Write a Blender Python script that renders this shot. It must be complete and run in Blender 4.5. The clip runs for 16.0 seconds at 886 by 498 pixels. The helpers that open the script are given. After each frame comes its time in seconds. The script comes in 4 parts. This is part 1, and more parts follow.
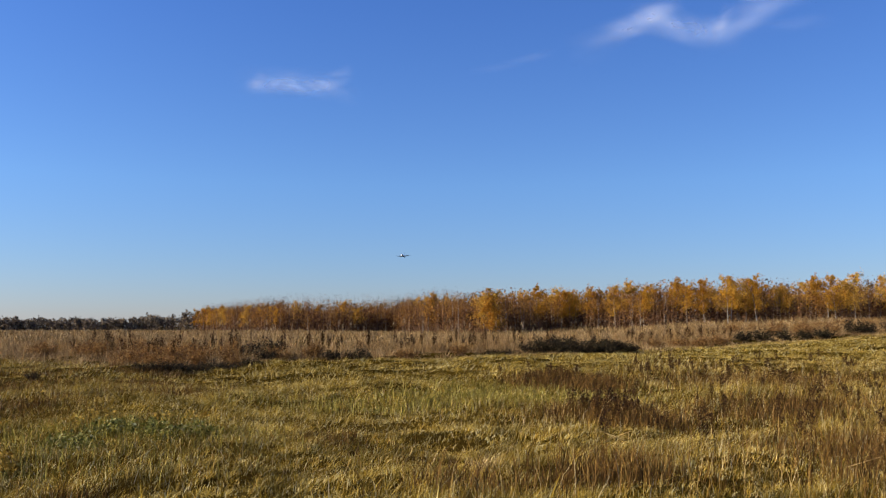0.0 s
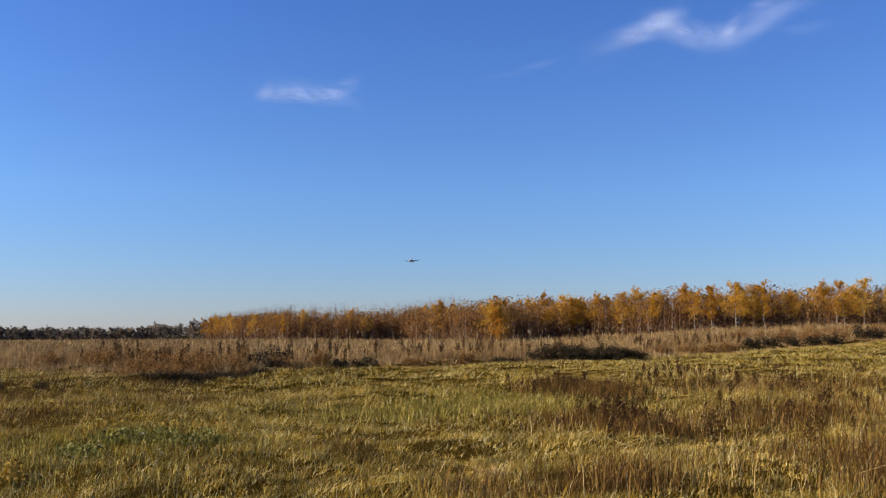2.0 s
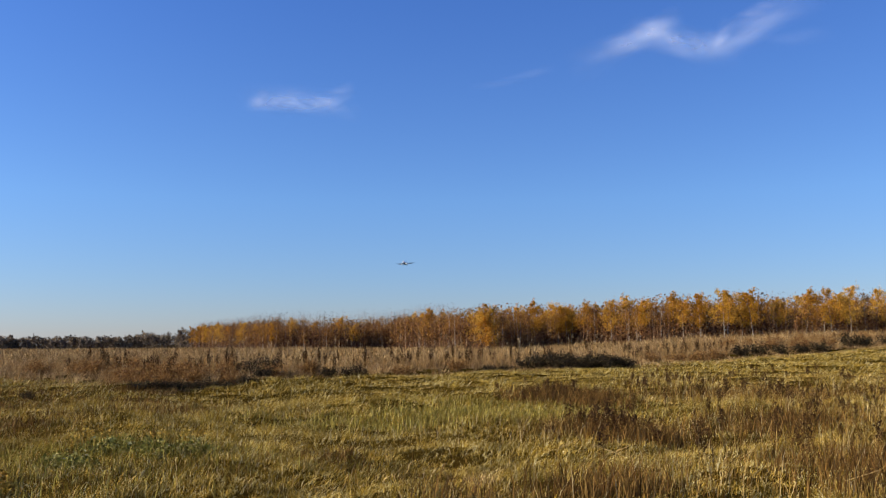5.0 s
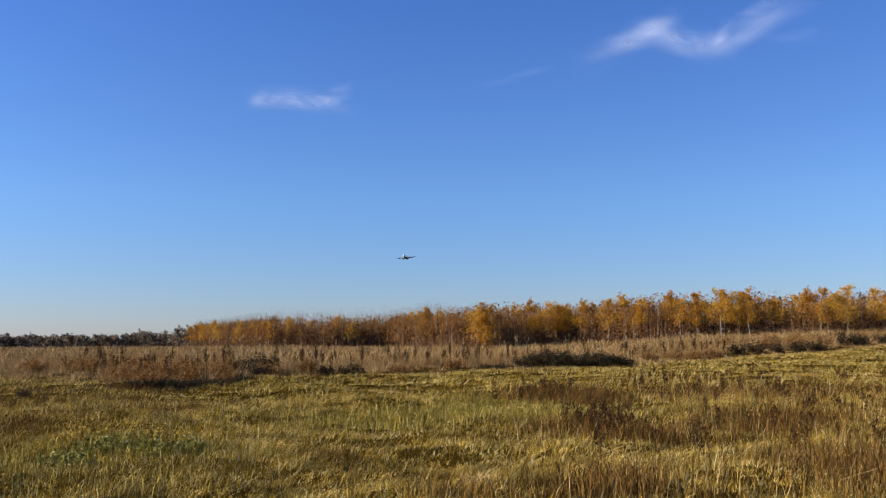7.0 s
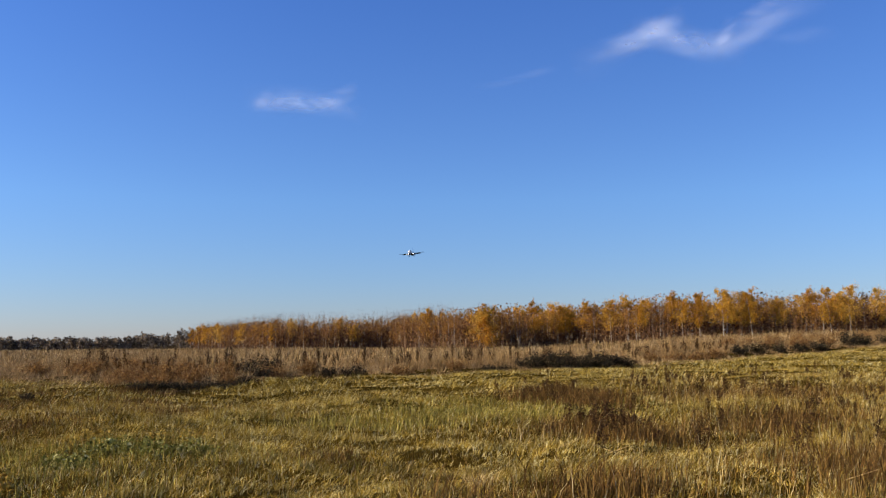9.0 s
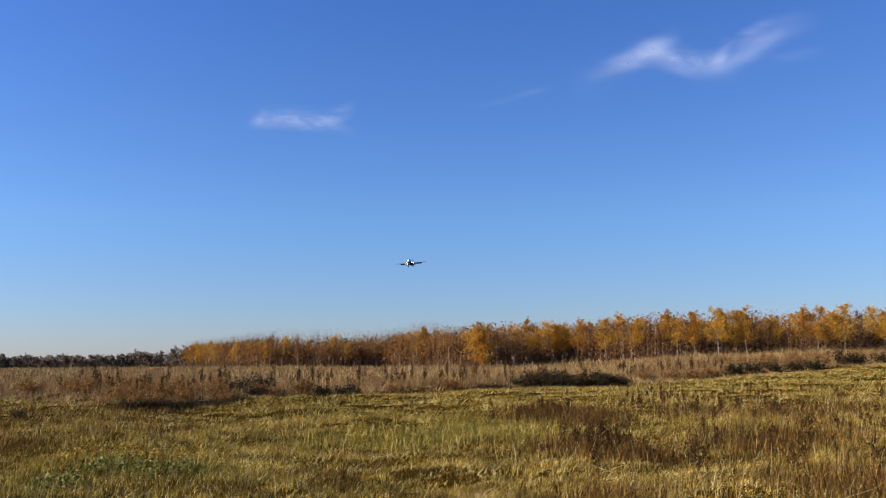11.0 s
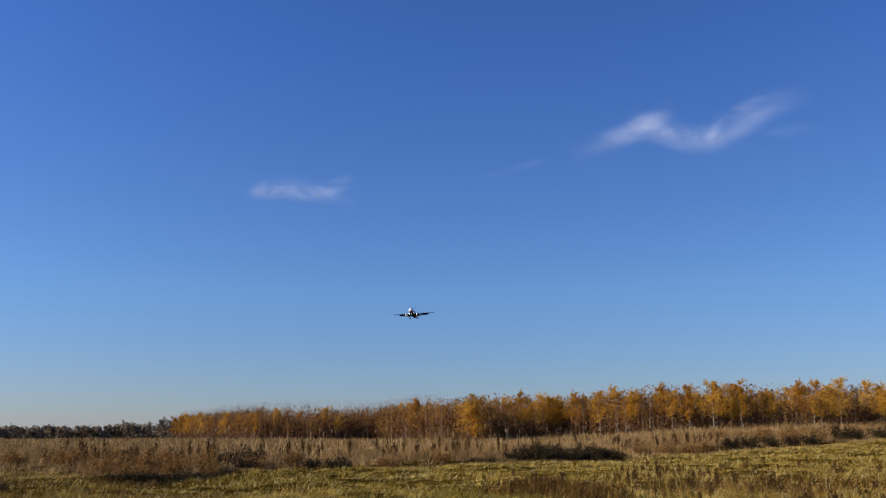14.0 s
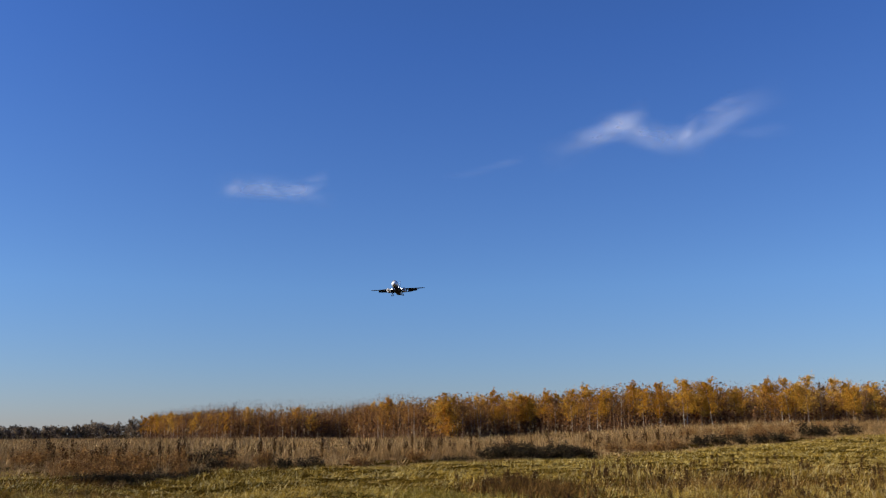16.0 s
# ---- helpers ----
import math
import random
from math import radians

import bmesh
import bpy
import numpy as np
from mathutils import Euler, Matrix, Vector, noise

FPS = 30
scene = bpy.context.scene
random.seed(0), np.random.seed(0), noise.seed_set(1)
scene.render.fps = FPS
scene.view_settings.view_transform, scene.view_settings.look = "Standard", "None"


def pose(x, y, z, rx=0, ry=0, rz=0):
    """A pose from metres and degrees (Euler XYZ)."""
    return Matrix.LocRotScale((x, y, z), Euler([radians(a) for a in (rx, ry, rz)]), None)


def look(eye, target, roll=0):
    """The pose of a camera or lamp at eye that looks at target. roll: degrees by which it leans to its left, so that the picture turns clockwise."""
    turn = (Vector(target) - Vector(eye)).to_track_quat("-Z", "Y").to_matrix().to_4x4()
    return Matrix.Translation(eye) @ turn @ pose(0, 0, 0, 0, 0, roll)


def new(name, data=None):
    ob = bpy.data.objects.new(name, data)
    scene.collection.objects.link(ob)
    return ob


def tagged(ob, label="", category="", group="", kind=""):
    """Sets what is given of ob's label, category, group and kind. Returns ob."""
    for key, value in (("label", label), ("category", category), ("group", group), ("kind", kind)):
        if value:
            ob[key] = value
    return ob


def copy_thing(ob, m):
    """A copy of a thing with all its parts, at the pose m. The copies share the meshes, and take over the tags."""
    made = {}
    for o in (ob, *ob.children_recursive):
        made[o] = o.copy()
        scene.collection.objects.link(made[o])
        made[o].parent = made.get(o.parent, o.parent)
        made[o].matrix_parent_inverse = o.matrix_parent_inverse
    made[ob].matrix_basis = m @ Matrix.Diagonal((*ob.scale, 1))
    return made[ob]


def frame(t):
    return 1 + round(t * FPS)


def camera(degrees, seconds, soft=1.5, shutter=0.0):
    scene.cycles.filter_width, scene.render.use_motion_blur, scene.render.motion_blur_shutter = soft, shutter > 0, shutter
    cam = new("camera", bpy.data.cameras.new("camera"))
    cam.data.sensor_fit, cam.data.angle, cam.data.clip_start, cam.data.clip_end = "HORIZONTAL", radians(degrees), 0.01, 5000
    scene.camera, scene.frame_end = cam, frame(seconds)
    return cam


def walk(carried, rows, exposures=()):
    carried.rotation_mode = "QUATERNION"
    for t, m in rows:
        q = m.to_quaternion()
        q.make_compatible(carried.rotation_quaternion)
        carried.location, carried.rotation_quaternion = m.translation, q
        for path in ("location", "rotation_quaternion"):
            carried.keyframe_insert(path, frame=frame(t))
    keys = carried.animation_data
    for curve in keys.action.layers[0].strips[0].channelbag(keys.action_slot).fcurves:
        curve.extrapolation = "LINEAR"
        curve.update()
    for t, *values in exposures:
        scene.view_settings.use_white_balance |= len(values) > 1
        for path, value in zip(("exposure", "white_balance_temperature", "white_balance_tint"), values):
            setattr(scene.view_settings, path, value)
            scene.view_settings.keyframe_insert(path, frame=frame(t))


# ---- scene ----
cam = camera(54.0, 16.0, soft=1.25)
EYE = 1.65

# seconds, yaw, pitch, roll of a camera held by a standing viewer
TURNS = [
    (0.0, 0.000, 5.047, 0.000), (0.5, 0.327, 4.826, -0.059), (1.0, 0.454, 4.857, 0.027),
    (1.5, 0.632, 5.104, 0.196), (2.0, 0.475, 5.549, 0.277), (2.5, 0.700, 5.474, 0.357),
    (3.0, 0.119, 5.882, 0.488), (3.5, 0.113, 5.830, 0.414), (4.0, -0.117, 6.233, 0.551),
    (6.5, -0.284, 5.824, 0.192), (7.0, -0.417, 5.995, 0.315), (7.5, -0.506, 5.906, 0.238),
    (8.0, -0.624, 5.796, 0.267), (8.5, -0.451, 5.968, 0.498), (9.0, -0.263, 6.097, 0.523),
    (9.2, -0.211, 6.146, 0.490), (11.3, -0.635, 7.502, 0.450), (11.5, -0.609, 7.624, 0.424),
    (12.0, -0.636, 7.734, 0.424), (12.5, -0.617, 8.667, 0.371), (13.0, -0.785, 10.047, 0.388),
    (13.5, -1.378, 11.781, 0.316), (14.0, -1.098, 11.938, 0.163), (14.5, -1.894, 12.449, 0.445),
    (15.0, -2.366, 11.856, 0.395), (15.5, -2.780, 11.925, 0.512), (16.0, -2.864, 11.853, 0.398),
]
walk(cam, [(t, pose(0, 0, EYE, 90 + p, r, w)) for t, w, p, r in TURNS],
     exposures=[(0.0, 0.4), (9.0, 0.42), (12.0, 0.4), (13.0, 0.32), (13.5, 0.26), (14.0, 0.09), (14.5, 0.07), (16.0, 0.08)])

# ---- light ----
SUN_AZ, SUN_EL = radians(261), radians(26)
SUN_DIR = Vector((math.sin(SUN_AZ) * math.cos(SUN_EL), math.cos(SUN_AZ) * math.cos(SUN_EL), math.sin(SUN_EL)))
world = bpy.data.worlds.new("sky")
scene.world = world
world.use_nodes = True
wn = world.node_tree
sky = wn.nodes.new("ShaderNodeTexSky")
sky.sky_type, sky.sun_disc = "NISHITA", False
sky.sun_elevation, sky.sun_rotation = SUN_EL, SUN_AZ
sky.altitude, sky.air_density, sky.dust_density, sky.ozone_density = 150, 1.0, 0.15, 3.0
# a cool clear autumn sky: hazier and greyer low down, deeper blue higher up
way = wn.nodes.new("ShaderNodeTexCoord")
split = wn.nodes.new("ShaderNodeSeparateXYZ")
wn.links.new(way.outputs["Generated"], split.inputs[0])
hue = wn.nodes.new("ShaderNodeValToRGB")
while len(hue.color_ramp.elements) < 5:
    hue.color_ramp.elements.new(0.5)
for e, (p, c) in zip(hue.color_ramp.elements, [(0.0, (0.4, 0.42, 0.6)), (0.07, (0.405, 0.49, 0.70)), (0.16, (0.424, 0.571, 0.824)), (0.42, (0.338, 0.535, 0.953)), (1.0, (0.33, 0.52, 0.93))]):
    e.position, e.color = p, (*c, 1)
wn.links.new(split.outputs[2], hue.inputs[0])
tint = wn.nodes.new("ShaderNodeMix")
tint.data_type, tint.blend_type = "RGBA", "MULTIPLY"
tint.inputs[0].default_value = 1.0
wn.links.new(sky.outputs[0], tint.inputs[6])
wn.links.new(hue.outputs[0], tint.inputs[7])
# the sky deepens a little away from the sun's side
away = wn.nodes.new("ShaderNodeMath")
away.operation = "MULTIPLY_ADD"
away.inputs[1].default_value, away.inputs[2].default_value = -0.13, 0.965
wn.links.new(split.outputs[0], away.inputs[0])
deep = wn.nodes.new("ShaderNodeMix")
deep.data_type, deep.blend_type = "RGBA", "MULTIPLY"
deep.inputs[0].default_value = 1.0
wn.links.new(tint.outputs[2], deep.inputs[6])
wn.links.new(away.outputs[0], deep.inputs[7])
wn.links.new(deep.outputs[2], wn.nodes["Background"].inputs[0])
wn.nodes["Background"].inputs[1].default_value = 0.1445
sun_data = bpy.data.lights.new("sun", "SUN")
sun_data.energy, sun_data.angle, sun_data.color = 5.0, radians(0.5), (1.0, 0.89, 0.71)
sun = new("sun", sun_data)
sun.matrix_world = look((-60, -35, 60), Vector((-60, -35, 60)) - SUN_DIR)


# ---- materials ----
def node_mat(name):
    m = bpy.data.materials.new(name)
    m.use_nodes = True
    nt = m.node_tree
    return m, nt, nt.nodes["Principled BSDF"], nt.nodes.new, nt.links.new


def ramp(nt, stops):
    r = nt.nodes.new("ShaderNodeValToRGB")
    el = r.color_ramp.elements
    while len(el) < len(stops):
        el.new(0.5)
    for e, (p, c) in zip(el, stops):
        e.position, e.color = p, (*c, 1)
    return r


def plant_mat(name, stops, patch, patch_scale=0.2, patch_amount=0.5, glow_through=0.3, by="island"):
    """Leaves, blades and twigs: each piece takes its own shade, and broad patches shift it."""
    m, nt, b, node, link = node_mat(name)
    geo = node("ShaderNodeNewGeometry")
    tex = node("ShaderNodeTexCoord")
    r = ramp(nt, stops)
    if by == "island":
        link(geo.outputs["Random Per Island"], r.inputs[0])
    else:
        info = node("ShaderNodeObjectInfo")
        add = node("ShaderNodeMath"); add.operation = "MULTIPLY_ADD"
        link(geo.outputs["Random Per Island"], add.inputs[0]); add.inputs[1].default_value = 0.45
        half = node("ShaderNodeMath"); half.operation = "MULTIPLY"; half.inputs[1].default_value = 0.55
        link(info.outputs["Random"], half.inputs[0]); link(half.outputs[0], add.inputs[2])
        link(add.outputs[0], r.inputs[0])
    n = node("ShaderNodeTexNoise")
    n.inputs["Scale"].default_value, n.inputs["Detail"].default_value = patch_scale, 4
    link(tex.outputs["Object"], n.inputs["Vector"])
    n2 = node("ShaderNodeMapRange")
    n2.inputs[1].default_value, n2.inputs[2].default_value, n2.inputs[4].default_value = 0.42, 0.62, patch_amount
    link(n.outputs[0], n2.inputs[0])
    mix = node("ShaderNodeMix"); mix.data_type = "RGBA"
    link(n2.outputs[0], mix.inputs[0]); link(r.outputs[0], mix.inputs[6]); mix.inputs[7].default_value = (*patch, 1)
    n3 = node("ShaderNodeTexNoise"); n3.inputs["Scale"].default_value, n3.inputs["Detail"].default_value = patch_scale * 9, 3
    link(tex.outputs["Object"], n3.inputs["Vector"])
    tone = ramp(nt, [(0.34, (0.36, 0.36, 0.3)), (0.5, (0.95, 0.95, 0.95)), (0.66, (1.36, 1.31, 1.12))])
    link(n3.outputs[0], tone.inputs[0])
    mottled = node("ShaderNodeMix"); mottled.data_type, mottled.blend_type = "RGBA", "MULTIPLY"
    mottled.inputs[0].default_value = 1.0
    link(mix.outputs[2], mottled.inputs[6]); link(tone.outputs[0], mottled.inputs[7])
    mix = mottled
    link(mix.outputs[2], b.inputs["Base Color"])
    b.inputs["Roughness"].default_value = 0.7
    b.inputs["Specular IOR Level"].default_value = 0.08
    tr = node("ShaderNodeBsdfTranslucent"); link(mix.outputs[2], tr.inputs[0])
    ms = node("ShaderNodeMixShader"); ms.inputs[0].default_value = glow_through
    link(b.outputs[0], ms.inputs[1]); link(tr.outputs[0], ms.inputs[2])
    link(ms.outputs[0], nt.nodes["Material Output"].inputs[0])
    return m


def soil_mat():
    m, nt, b, node, link = node_mat("soil_and_thatch")
    tex = node("ShaderNodeTexCoord")
    a = node("ShaderNodeTexNoise"); a.inputs["Scale"].default_value = 0.25; a.inputs["Detail"].default_value = 8
    c = node("ShaderNodeTexNoise"); c.inputs["Scale"].default_value = 14; c.inputs["Detail"].default_value = 6
    link(tex.outputs["Object"], a.inputs[0]); link(tex.outputs["Object"], c.inputs[0])
    ra = ramp(nt, [(0.3, (0.03, 0.017, 0.003)), (0.5, (0.075, 0.044, 0.007)), (0.7, (0.15, 0.088, 0.014))])
    rc = ramp(nt, [(0.3, (0.35, 0.35, 0.35)), (0.7, (1.0, 1.0, 1.0))])
    link(a.outputs[0], ra.inputs[0]); link(c.outputs[0], rc.inputs[0])
    mix = node("ShaderNodeMix"); mix.data_type, mix.blend_type = "RGBA", "MULTIPLY"
    mix.inputs[0].default_value = 1
    link(ra.outputs[0], mix.inputs[6]); link(rc.outputs[0], mix.inputs[7])
    link(mix.outputs[2], b.inputs["Base Color"])
    b.inputs["Roughness"].default_value = 0.95
    b.inputs["Specular IOR Level"].default_value = 0.0
    bump = node("ShaderNodeBump"); bump.inputs["Strength"].default_value = 0.8; bump.inputs["Distance"].default_value = 0.05
    link(c.outputs[0], bump.inputs["Height"]); link(bump.outputs[0], b.inputs["Normal"])
    return m


def plain_mat(name, colour, rough=0.5, metal=0.0, vary=0.15, scale=3.0, coat=0.0):
    m, nt, b, node, link = node_mat(name)
    tex = node("ShaderNodeTexCoord")
    n = node("ShaderNodeTexNoise"); n.inputs["Scale"].default_value, n.inputs["Detail"].default_value = scale, 6
    link(tex.outputs["Object"], n.inputs[0])
    r = ramp(nt, [(0.3, tuple(c * (1 - vary) for c in colour)), (0.7, tuple(min(1, c * (1 + vary)) for c in colour))])
    link(n.outputs[0], r.inputs[0]); link(r.outputs[0], b.inputs["Base Color"])
    b.inputs["Roughness"].default_value, b.inputs["Metallic"].default_value = rough, metal
    b.inputs["Coat Weight"].default_value = coat
    return m


def birch_bark_mat():
    m, nt, b, node, link = node_mat("birch_bark")
    tex = node("ShaderNodeTexCoord")
    mp = node("ShaderNodeMapping"); mp.inputs["Scale"].default_value = (3, 3, 1.2)
    n = node("ShaderNodeTexNoise"); n.inputs["Scale"].default_value, n.inputs["Detail"].default_value = 3, 5
    link(tex.outputs["Object"], mp.inputs[0]); link(mp.outputs[0], n.inputs[0])
    r = ramp(nt, [(0.36, (0.05, 0.038, 0.03)), (0.5, (0.34, 0.27, 0.19)), (0.75, (0.66, 0.56, 0.42))])
    link(n.outputs[0], r.inputs[0]); link(r.outputs[0], b.inputs["Base Color"])
    b.inputs["Roughness"].default_value = 0.8
    return m


def cloud_mat():
    """Thin ice cloud: a white veil, streaked along its length, thinning to nothing at its rim."""
    m, nt, b, node, link = node_mat("cirrus_veil")
    uv = node("ShaderNodeUVMap"); uv.uv_map = "UVMap"
    sep = node("ShaderNodeSeparateXYZ"); link(uv.outputs[0], sep.inputs[0])

    def bell(sock, power):
        d = node("ShaderNodeMath"); d.operation = "SUBTRACT"; d.inputs[1].default_value = 0.5; link(sock, d.inputs[0])
        s = node("ShaderNodeMath"); s.operation = "MULTIPLY"; link(d.outputs[0], s.inputs[0]); link(d.outputs[0], s.inputs[1])
        k = node("ShaderNodeMath"); k.operation = "MULTIPLY_ADD"; k.inputs[1].default_value = -4; k.inputs[2].default_value = 1; k.use_clamp = True
        link(s.outputs[0], k.inputs[0])
        p = node("ShaderNodeMath"); p.operation = "POWER"; p.inputs[1].default_value = power; link(k.outputs[0], p.inputs[0])
        return p.outputs[0]

    tex = node("ShaderNodeTexCoord")
    mp = node("ShaderNodeMapping"); mp.inputs["Scale"].default_value = (0.0045, 0.0045, 0.011)
    link(tex.outputs["Object"], mp.inputs[0])
    n = node("ShaderNodeTexNoise"); n.inputs["Scale"].default_value, n.inputs["Detail"].default_value, n.inputs["Distortion"].default_value = 1.0, 6, 1.1
    link(mp.outputs[0], n.inputs[0])
    nr = node("ShaderNodeMapRange"); nr.inputs[1].default_value, nr.inputs[2].default_value = 0.12, 0.82
    link(n.outputs[0], nr.inputs[0])
    m1 = node("ShaderNodeMath"); m1.operation = "MULTIPLY"; link(bell(sep.outputs[0], 1.2), m1.inputs[0]); link(bell(sep.outputs[1], 2.2), m1.inputs[1])
    m2 = node("ShaderNodeMath"); m2.operation = "MULTIPLY"; link(m1.outputs[0], m2.inputs[0]); link(nr.outputs[0], m2.inputs[1])
    info = node("ShaderNodeAttribute"); info.attribute_type, info.attribute_name = "OBJECT", "density"
    m3 = node("ShaderNodeMath"); m3.operation = "MULTIPLY"; m3.use_clamp = True
    link(m2.outputs[0], m3.inputs[0]); link(info.outputs["Fac"], m3.inputs[1])
    dif = node("ShaderNodeBsdfDiffuse"); dif.inputs[0].default_value = (0.9, 0.9, 0.9, 1)
    trl = node("ShaderNodeBsdfTranslucent"); trl.inputs[0].default_value = (0.9, 0.9, 0.9, 1)
    a = node("ShaderNodeAddShader"); link(dif.outputs[0], a.inputs[0]); link(trl.outputs[0], a.inputs[1])
    tp = node("ShaderNodeBsdfTransparent")
    ms = node("ShaderNodeMixShader"); link(m3.outputs[0], ms.inputs[0]); link(tp.outputs[0], ms.inputs[1]); link(a.outputs[0], ms.inputs[2])
    link(ms.outputs[0], nt.nodes["Material Output"].inputs[0])
    return m


STRAW = [(0.0, (0.04, 0.024, 0.003)), (0.4, (0.22, 0.138, 0.015)), (0.66, (0.45, 0.29, 0.034)), (0.82, (0.8, 0.57, 0.13)), (1.0, (1.0, 0.9, 0.5))]
M_SOIL = soil_mat()
M_GRASS = plant_mat("meadow_grass", STRAW, (0.32, 0.21, 0.028), 0.16, 0.4, 0.12)
M_GREEN = plant_mat("green_grass_blade", [(0.0, (0.08, 0.067, 0.01)), (0.6, (0.31, 0.25, 0.042)), (1.0, (0.68, 0.55, 0.15))], (0.32, 0.235, 0.036), 1.0, 0.4, 0.15)
M_LEAF = plant_mat("green_weed_leaf", [(0.0, (0.06, 0.062, 0.012)), (0.5, (0.22, 0.21, 0.04)), (0.8, (0.4, 0.37, 0.1)), (1.0, (0.72, 0.65, 0.32))], (0.2, 0.17, 0.033), 2.0, 0.4, 0.2)
M_YELLOW = plant_mat("yellow_weed_leaf", [(0.0, (0.2, 0.11, 0.02)), (0.5, (0.42, 0.26, 0.04)), (1.0, (0.6, 0.4, 0.08))], (0.3, 0.18, 0.03), 2.0, 0.4, 0.2)
M_DRY = plant_mat("dry_tall_grass", [(0.0, (0.15, 0.077, 0.03)), (0.35, (0.36, 0.21, 0.085)), (0.7, (0.55, 0.365, 0.155)), (1.0, (0.72, 0.52, 0.26))], (0.26, 0.148, 0.054), 0.12, 0.8, 0.15)
M_BROWN = plant_mat("brown_dead_weed", [(0.0, (0.055, 0.028, 0.008)), (0.6, (0.17, 0.086, 0.021)), (1.0, (0.36, 0.21, 0.06))], (0.13, 0.064, 0.015), 0.5, 0.4, 0.15)
M_SEED = plant_mat("dark_seed_head", [(0.0, (0.028, 0.014, 0.006)), (0.6, (0.075, 0.037, 0.012)), (1.0, (0.17, 0.09, 0.03))], (0.06, 0.03, 0.01), 0.5, 0.4, 0.1)
M_STALK = plant_mat("straw_stalk", [(0.0, (0.09, 0.042, 0.008)), (0.35, (0.27, 0.155, 0.028)), (0.7, (0.5, 0.33, 0.09)), (0.88, (0.72, 0.52, 0.21)), (1.0, (0.95, 0.79, 0.45))], (0.23, 0.12, 0.022), 0.5, 0.5, 0.15)
M_PLUME = plant_mat("pale_plume", [(0.0, (0.3, 0.2, 0.11)), (0.6, (0.44, 0.31, 0.17)), (1.0, (0.6, 0.46, 0.28))], (0.36, 0.24, 0.13), 0.5, 0.4, 0.2)
M_HEATH = plant_mat("rusty_weed_leaf", [(0.0, (0.15, 0.07, 0.022)), (0.6, (0.33, 0.17, 0.052)), (1.0, (0.42, 0.235, 0.075))], (0.24, 0.115, 0.034), 0.5, 0.4, 0.25)
M_SHRUB = plant_mat("dark_shrub_leaf", [(0.0, (0.02, 0.016, 0.009)), (0.7, (0.055, 0.042, 0.019)), (1.0, (0.11, 0.075, 0.032))], (0.045, 0.031, 0.015), 0.5, 0.5, 0.1)
M_GOLD = plant_mat("golden_birch_leaf", [(0.0, (0.36, 0.16, 0.018)), (0.35, (0.57, 0.285, 0.03)), (0.7, (0.77, 0.445, 0.055)), (1.0, (0.92, 0.62, 0.16))], (0.42, 0.2, 0.03), 0.5, 0.4, 0.35, by="object")
M_RUST = plant_mat("rusty_birch_leaf", [(0.0, (0.2, 0.09, 0.026)), (0.4, (0.36, 0.17, 0.042)), (0.8, (0.53, 0.27, 0.055)), (1.0, (0.64, 0.38, 0.1))], (0.3, 0.14, 0.05), 0.5, 0.5, 0.3, by="object")
M_WOOD = plant_mat("shaded_birch_leaf", [(0.0, (0.17, 0.078, 0.024)), (0.4, (0.34, 0.165, 0.04)), (0.8, (0.5, 0.255, 0.052)), (1.0, (0.62, 0.36, 0.09))], (0.29, 0.135, 0.046), 0.5, 0.5, 0.3)
M_PALE = plant_mat("bleached_straw", [(0.0, (0.35, 0.2, 0.05)), (0.5, (0.7, 0.48, 0.18)), (1.0, (0.95, 0.78, 0.42))], (0.5, 0.32, 0.11), 2.0, 0.4, 0.15)
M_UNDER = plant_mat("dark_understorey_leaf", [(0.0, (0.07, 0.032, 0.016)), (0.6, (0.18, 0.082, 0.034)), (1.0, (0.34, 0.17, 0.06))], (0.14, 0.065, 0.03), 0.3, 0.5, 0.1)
M_ORANGE = plant_mat("orange_shrub_leaf", [(0.0, (0.4, 0.15, 0.02)), (0.5, (0.62, 0.29, 0.03)), (1.0, (0.76, 0.45, 0.07))], (0.47, 0.19, 0.02), 0.5, 0.4, 0.35)
M_TWIG = plant_mat("bare_twig", [(0.0, (0.11, 0.055, 0.03)), (0.5, (0.23, 0.125, 0.066)), (1.0, (0.36, 0.22, 0.12))], (0.17, 0.09, 0.05), 0.5, 0.4, 0.0)
M_BARK = birch_bark_mat()
M_FAR = plant_mat("far_wood_leaf", [(0.0, (0.12, 0.09, 0.066)), (0.5, (0.2, 0.148, 0.1)), (1.0, (0.3, 0.215, 0.135))], (0.21, 0.15, 0.1), 0.02, 0.5, 0.1)
M_WHITE = plain_mat("white_aircraft_paint", (0.93, 0.93, 0.93), 0.3, 0, 0.02, 1.0, 0.3)
# the shade under wings and belly is put into these two colours
M_WING_SHADE = plain_mat("shaded_wing_grey", (0.035, 0.04, 0.055), 0.75, 0, 0.1, 1.0)
M_BELLY_SHADE = plain_mat("shaded_belly_tone", (0.03, 0.035, 0.06), 0.5, 0, 0.1, 1.0)
M_TAIL = plain_mat("blue_tail_paint", (0.6, 0.72, 0.9), 0.4, 0, 0.06, 1.0)
M_METAL = plain_mat("bare_aluminium", (0.75, 0.75, 0.77), 0.25, 1.0, 0.05, 2.0)
M_DARK = plain_mat("grey_fan_metal", (0.4, 0.4, 0.41), 0.5, 0.0, 0.2, 4.0)
M_TYRE = plain_mat("black_tyre_rubber", (0.025, 0.025, 0.025), 0.8, 0, 0.2, 5.0)
M_GLASS = plain_mat("dark_cockpit_glass", (0.02, 0.022, 0.025), 0.08, 0, 0.1, 1.0)
for matt in (M_WING_SHADE, M_BELLY_SHADE):
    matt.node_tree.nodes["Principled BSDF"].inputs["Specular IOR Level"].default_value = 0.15
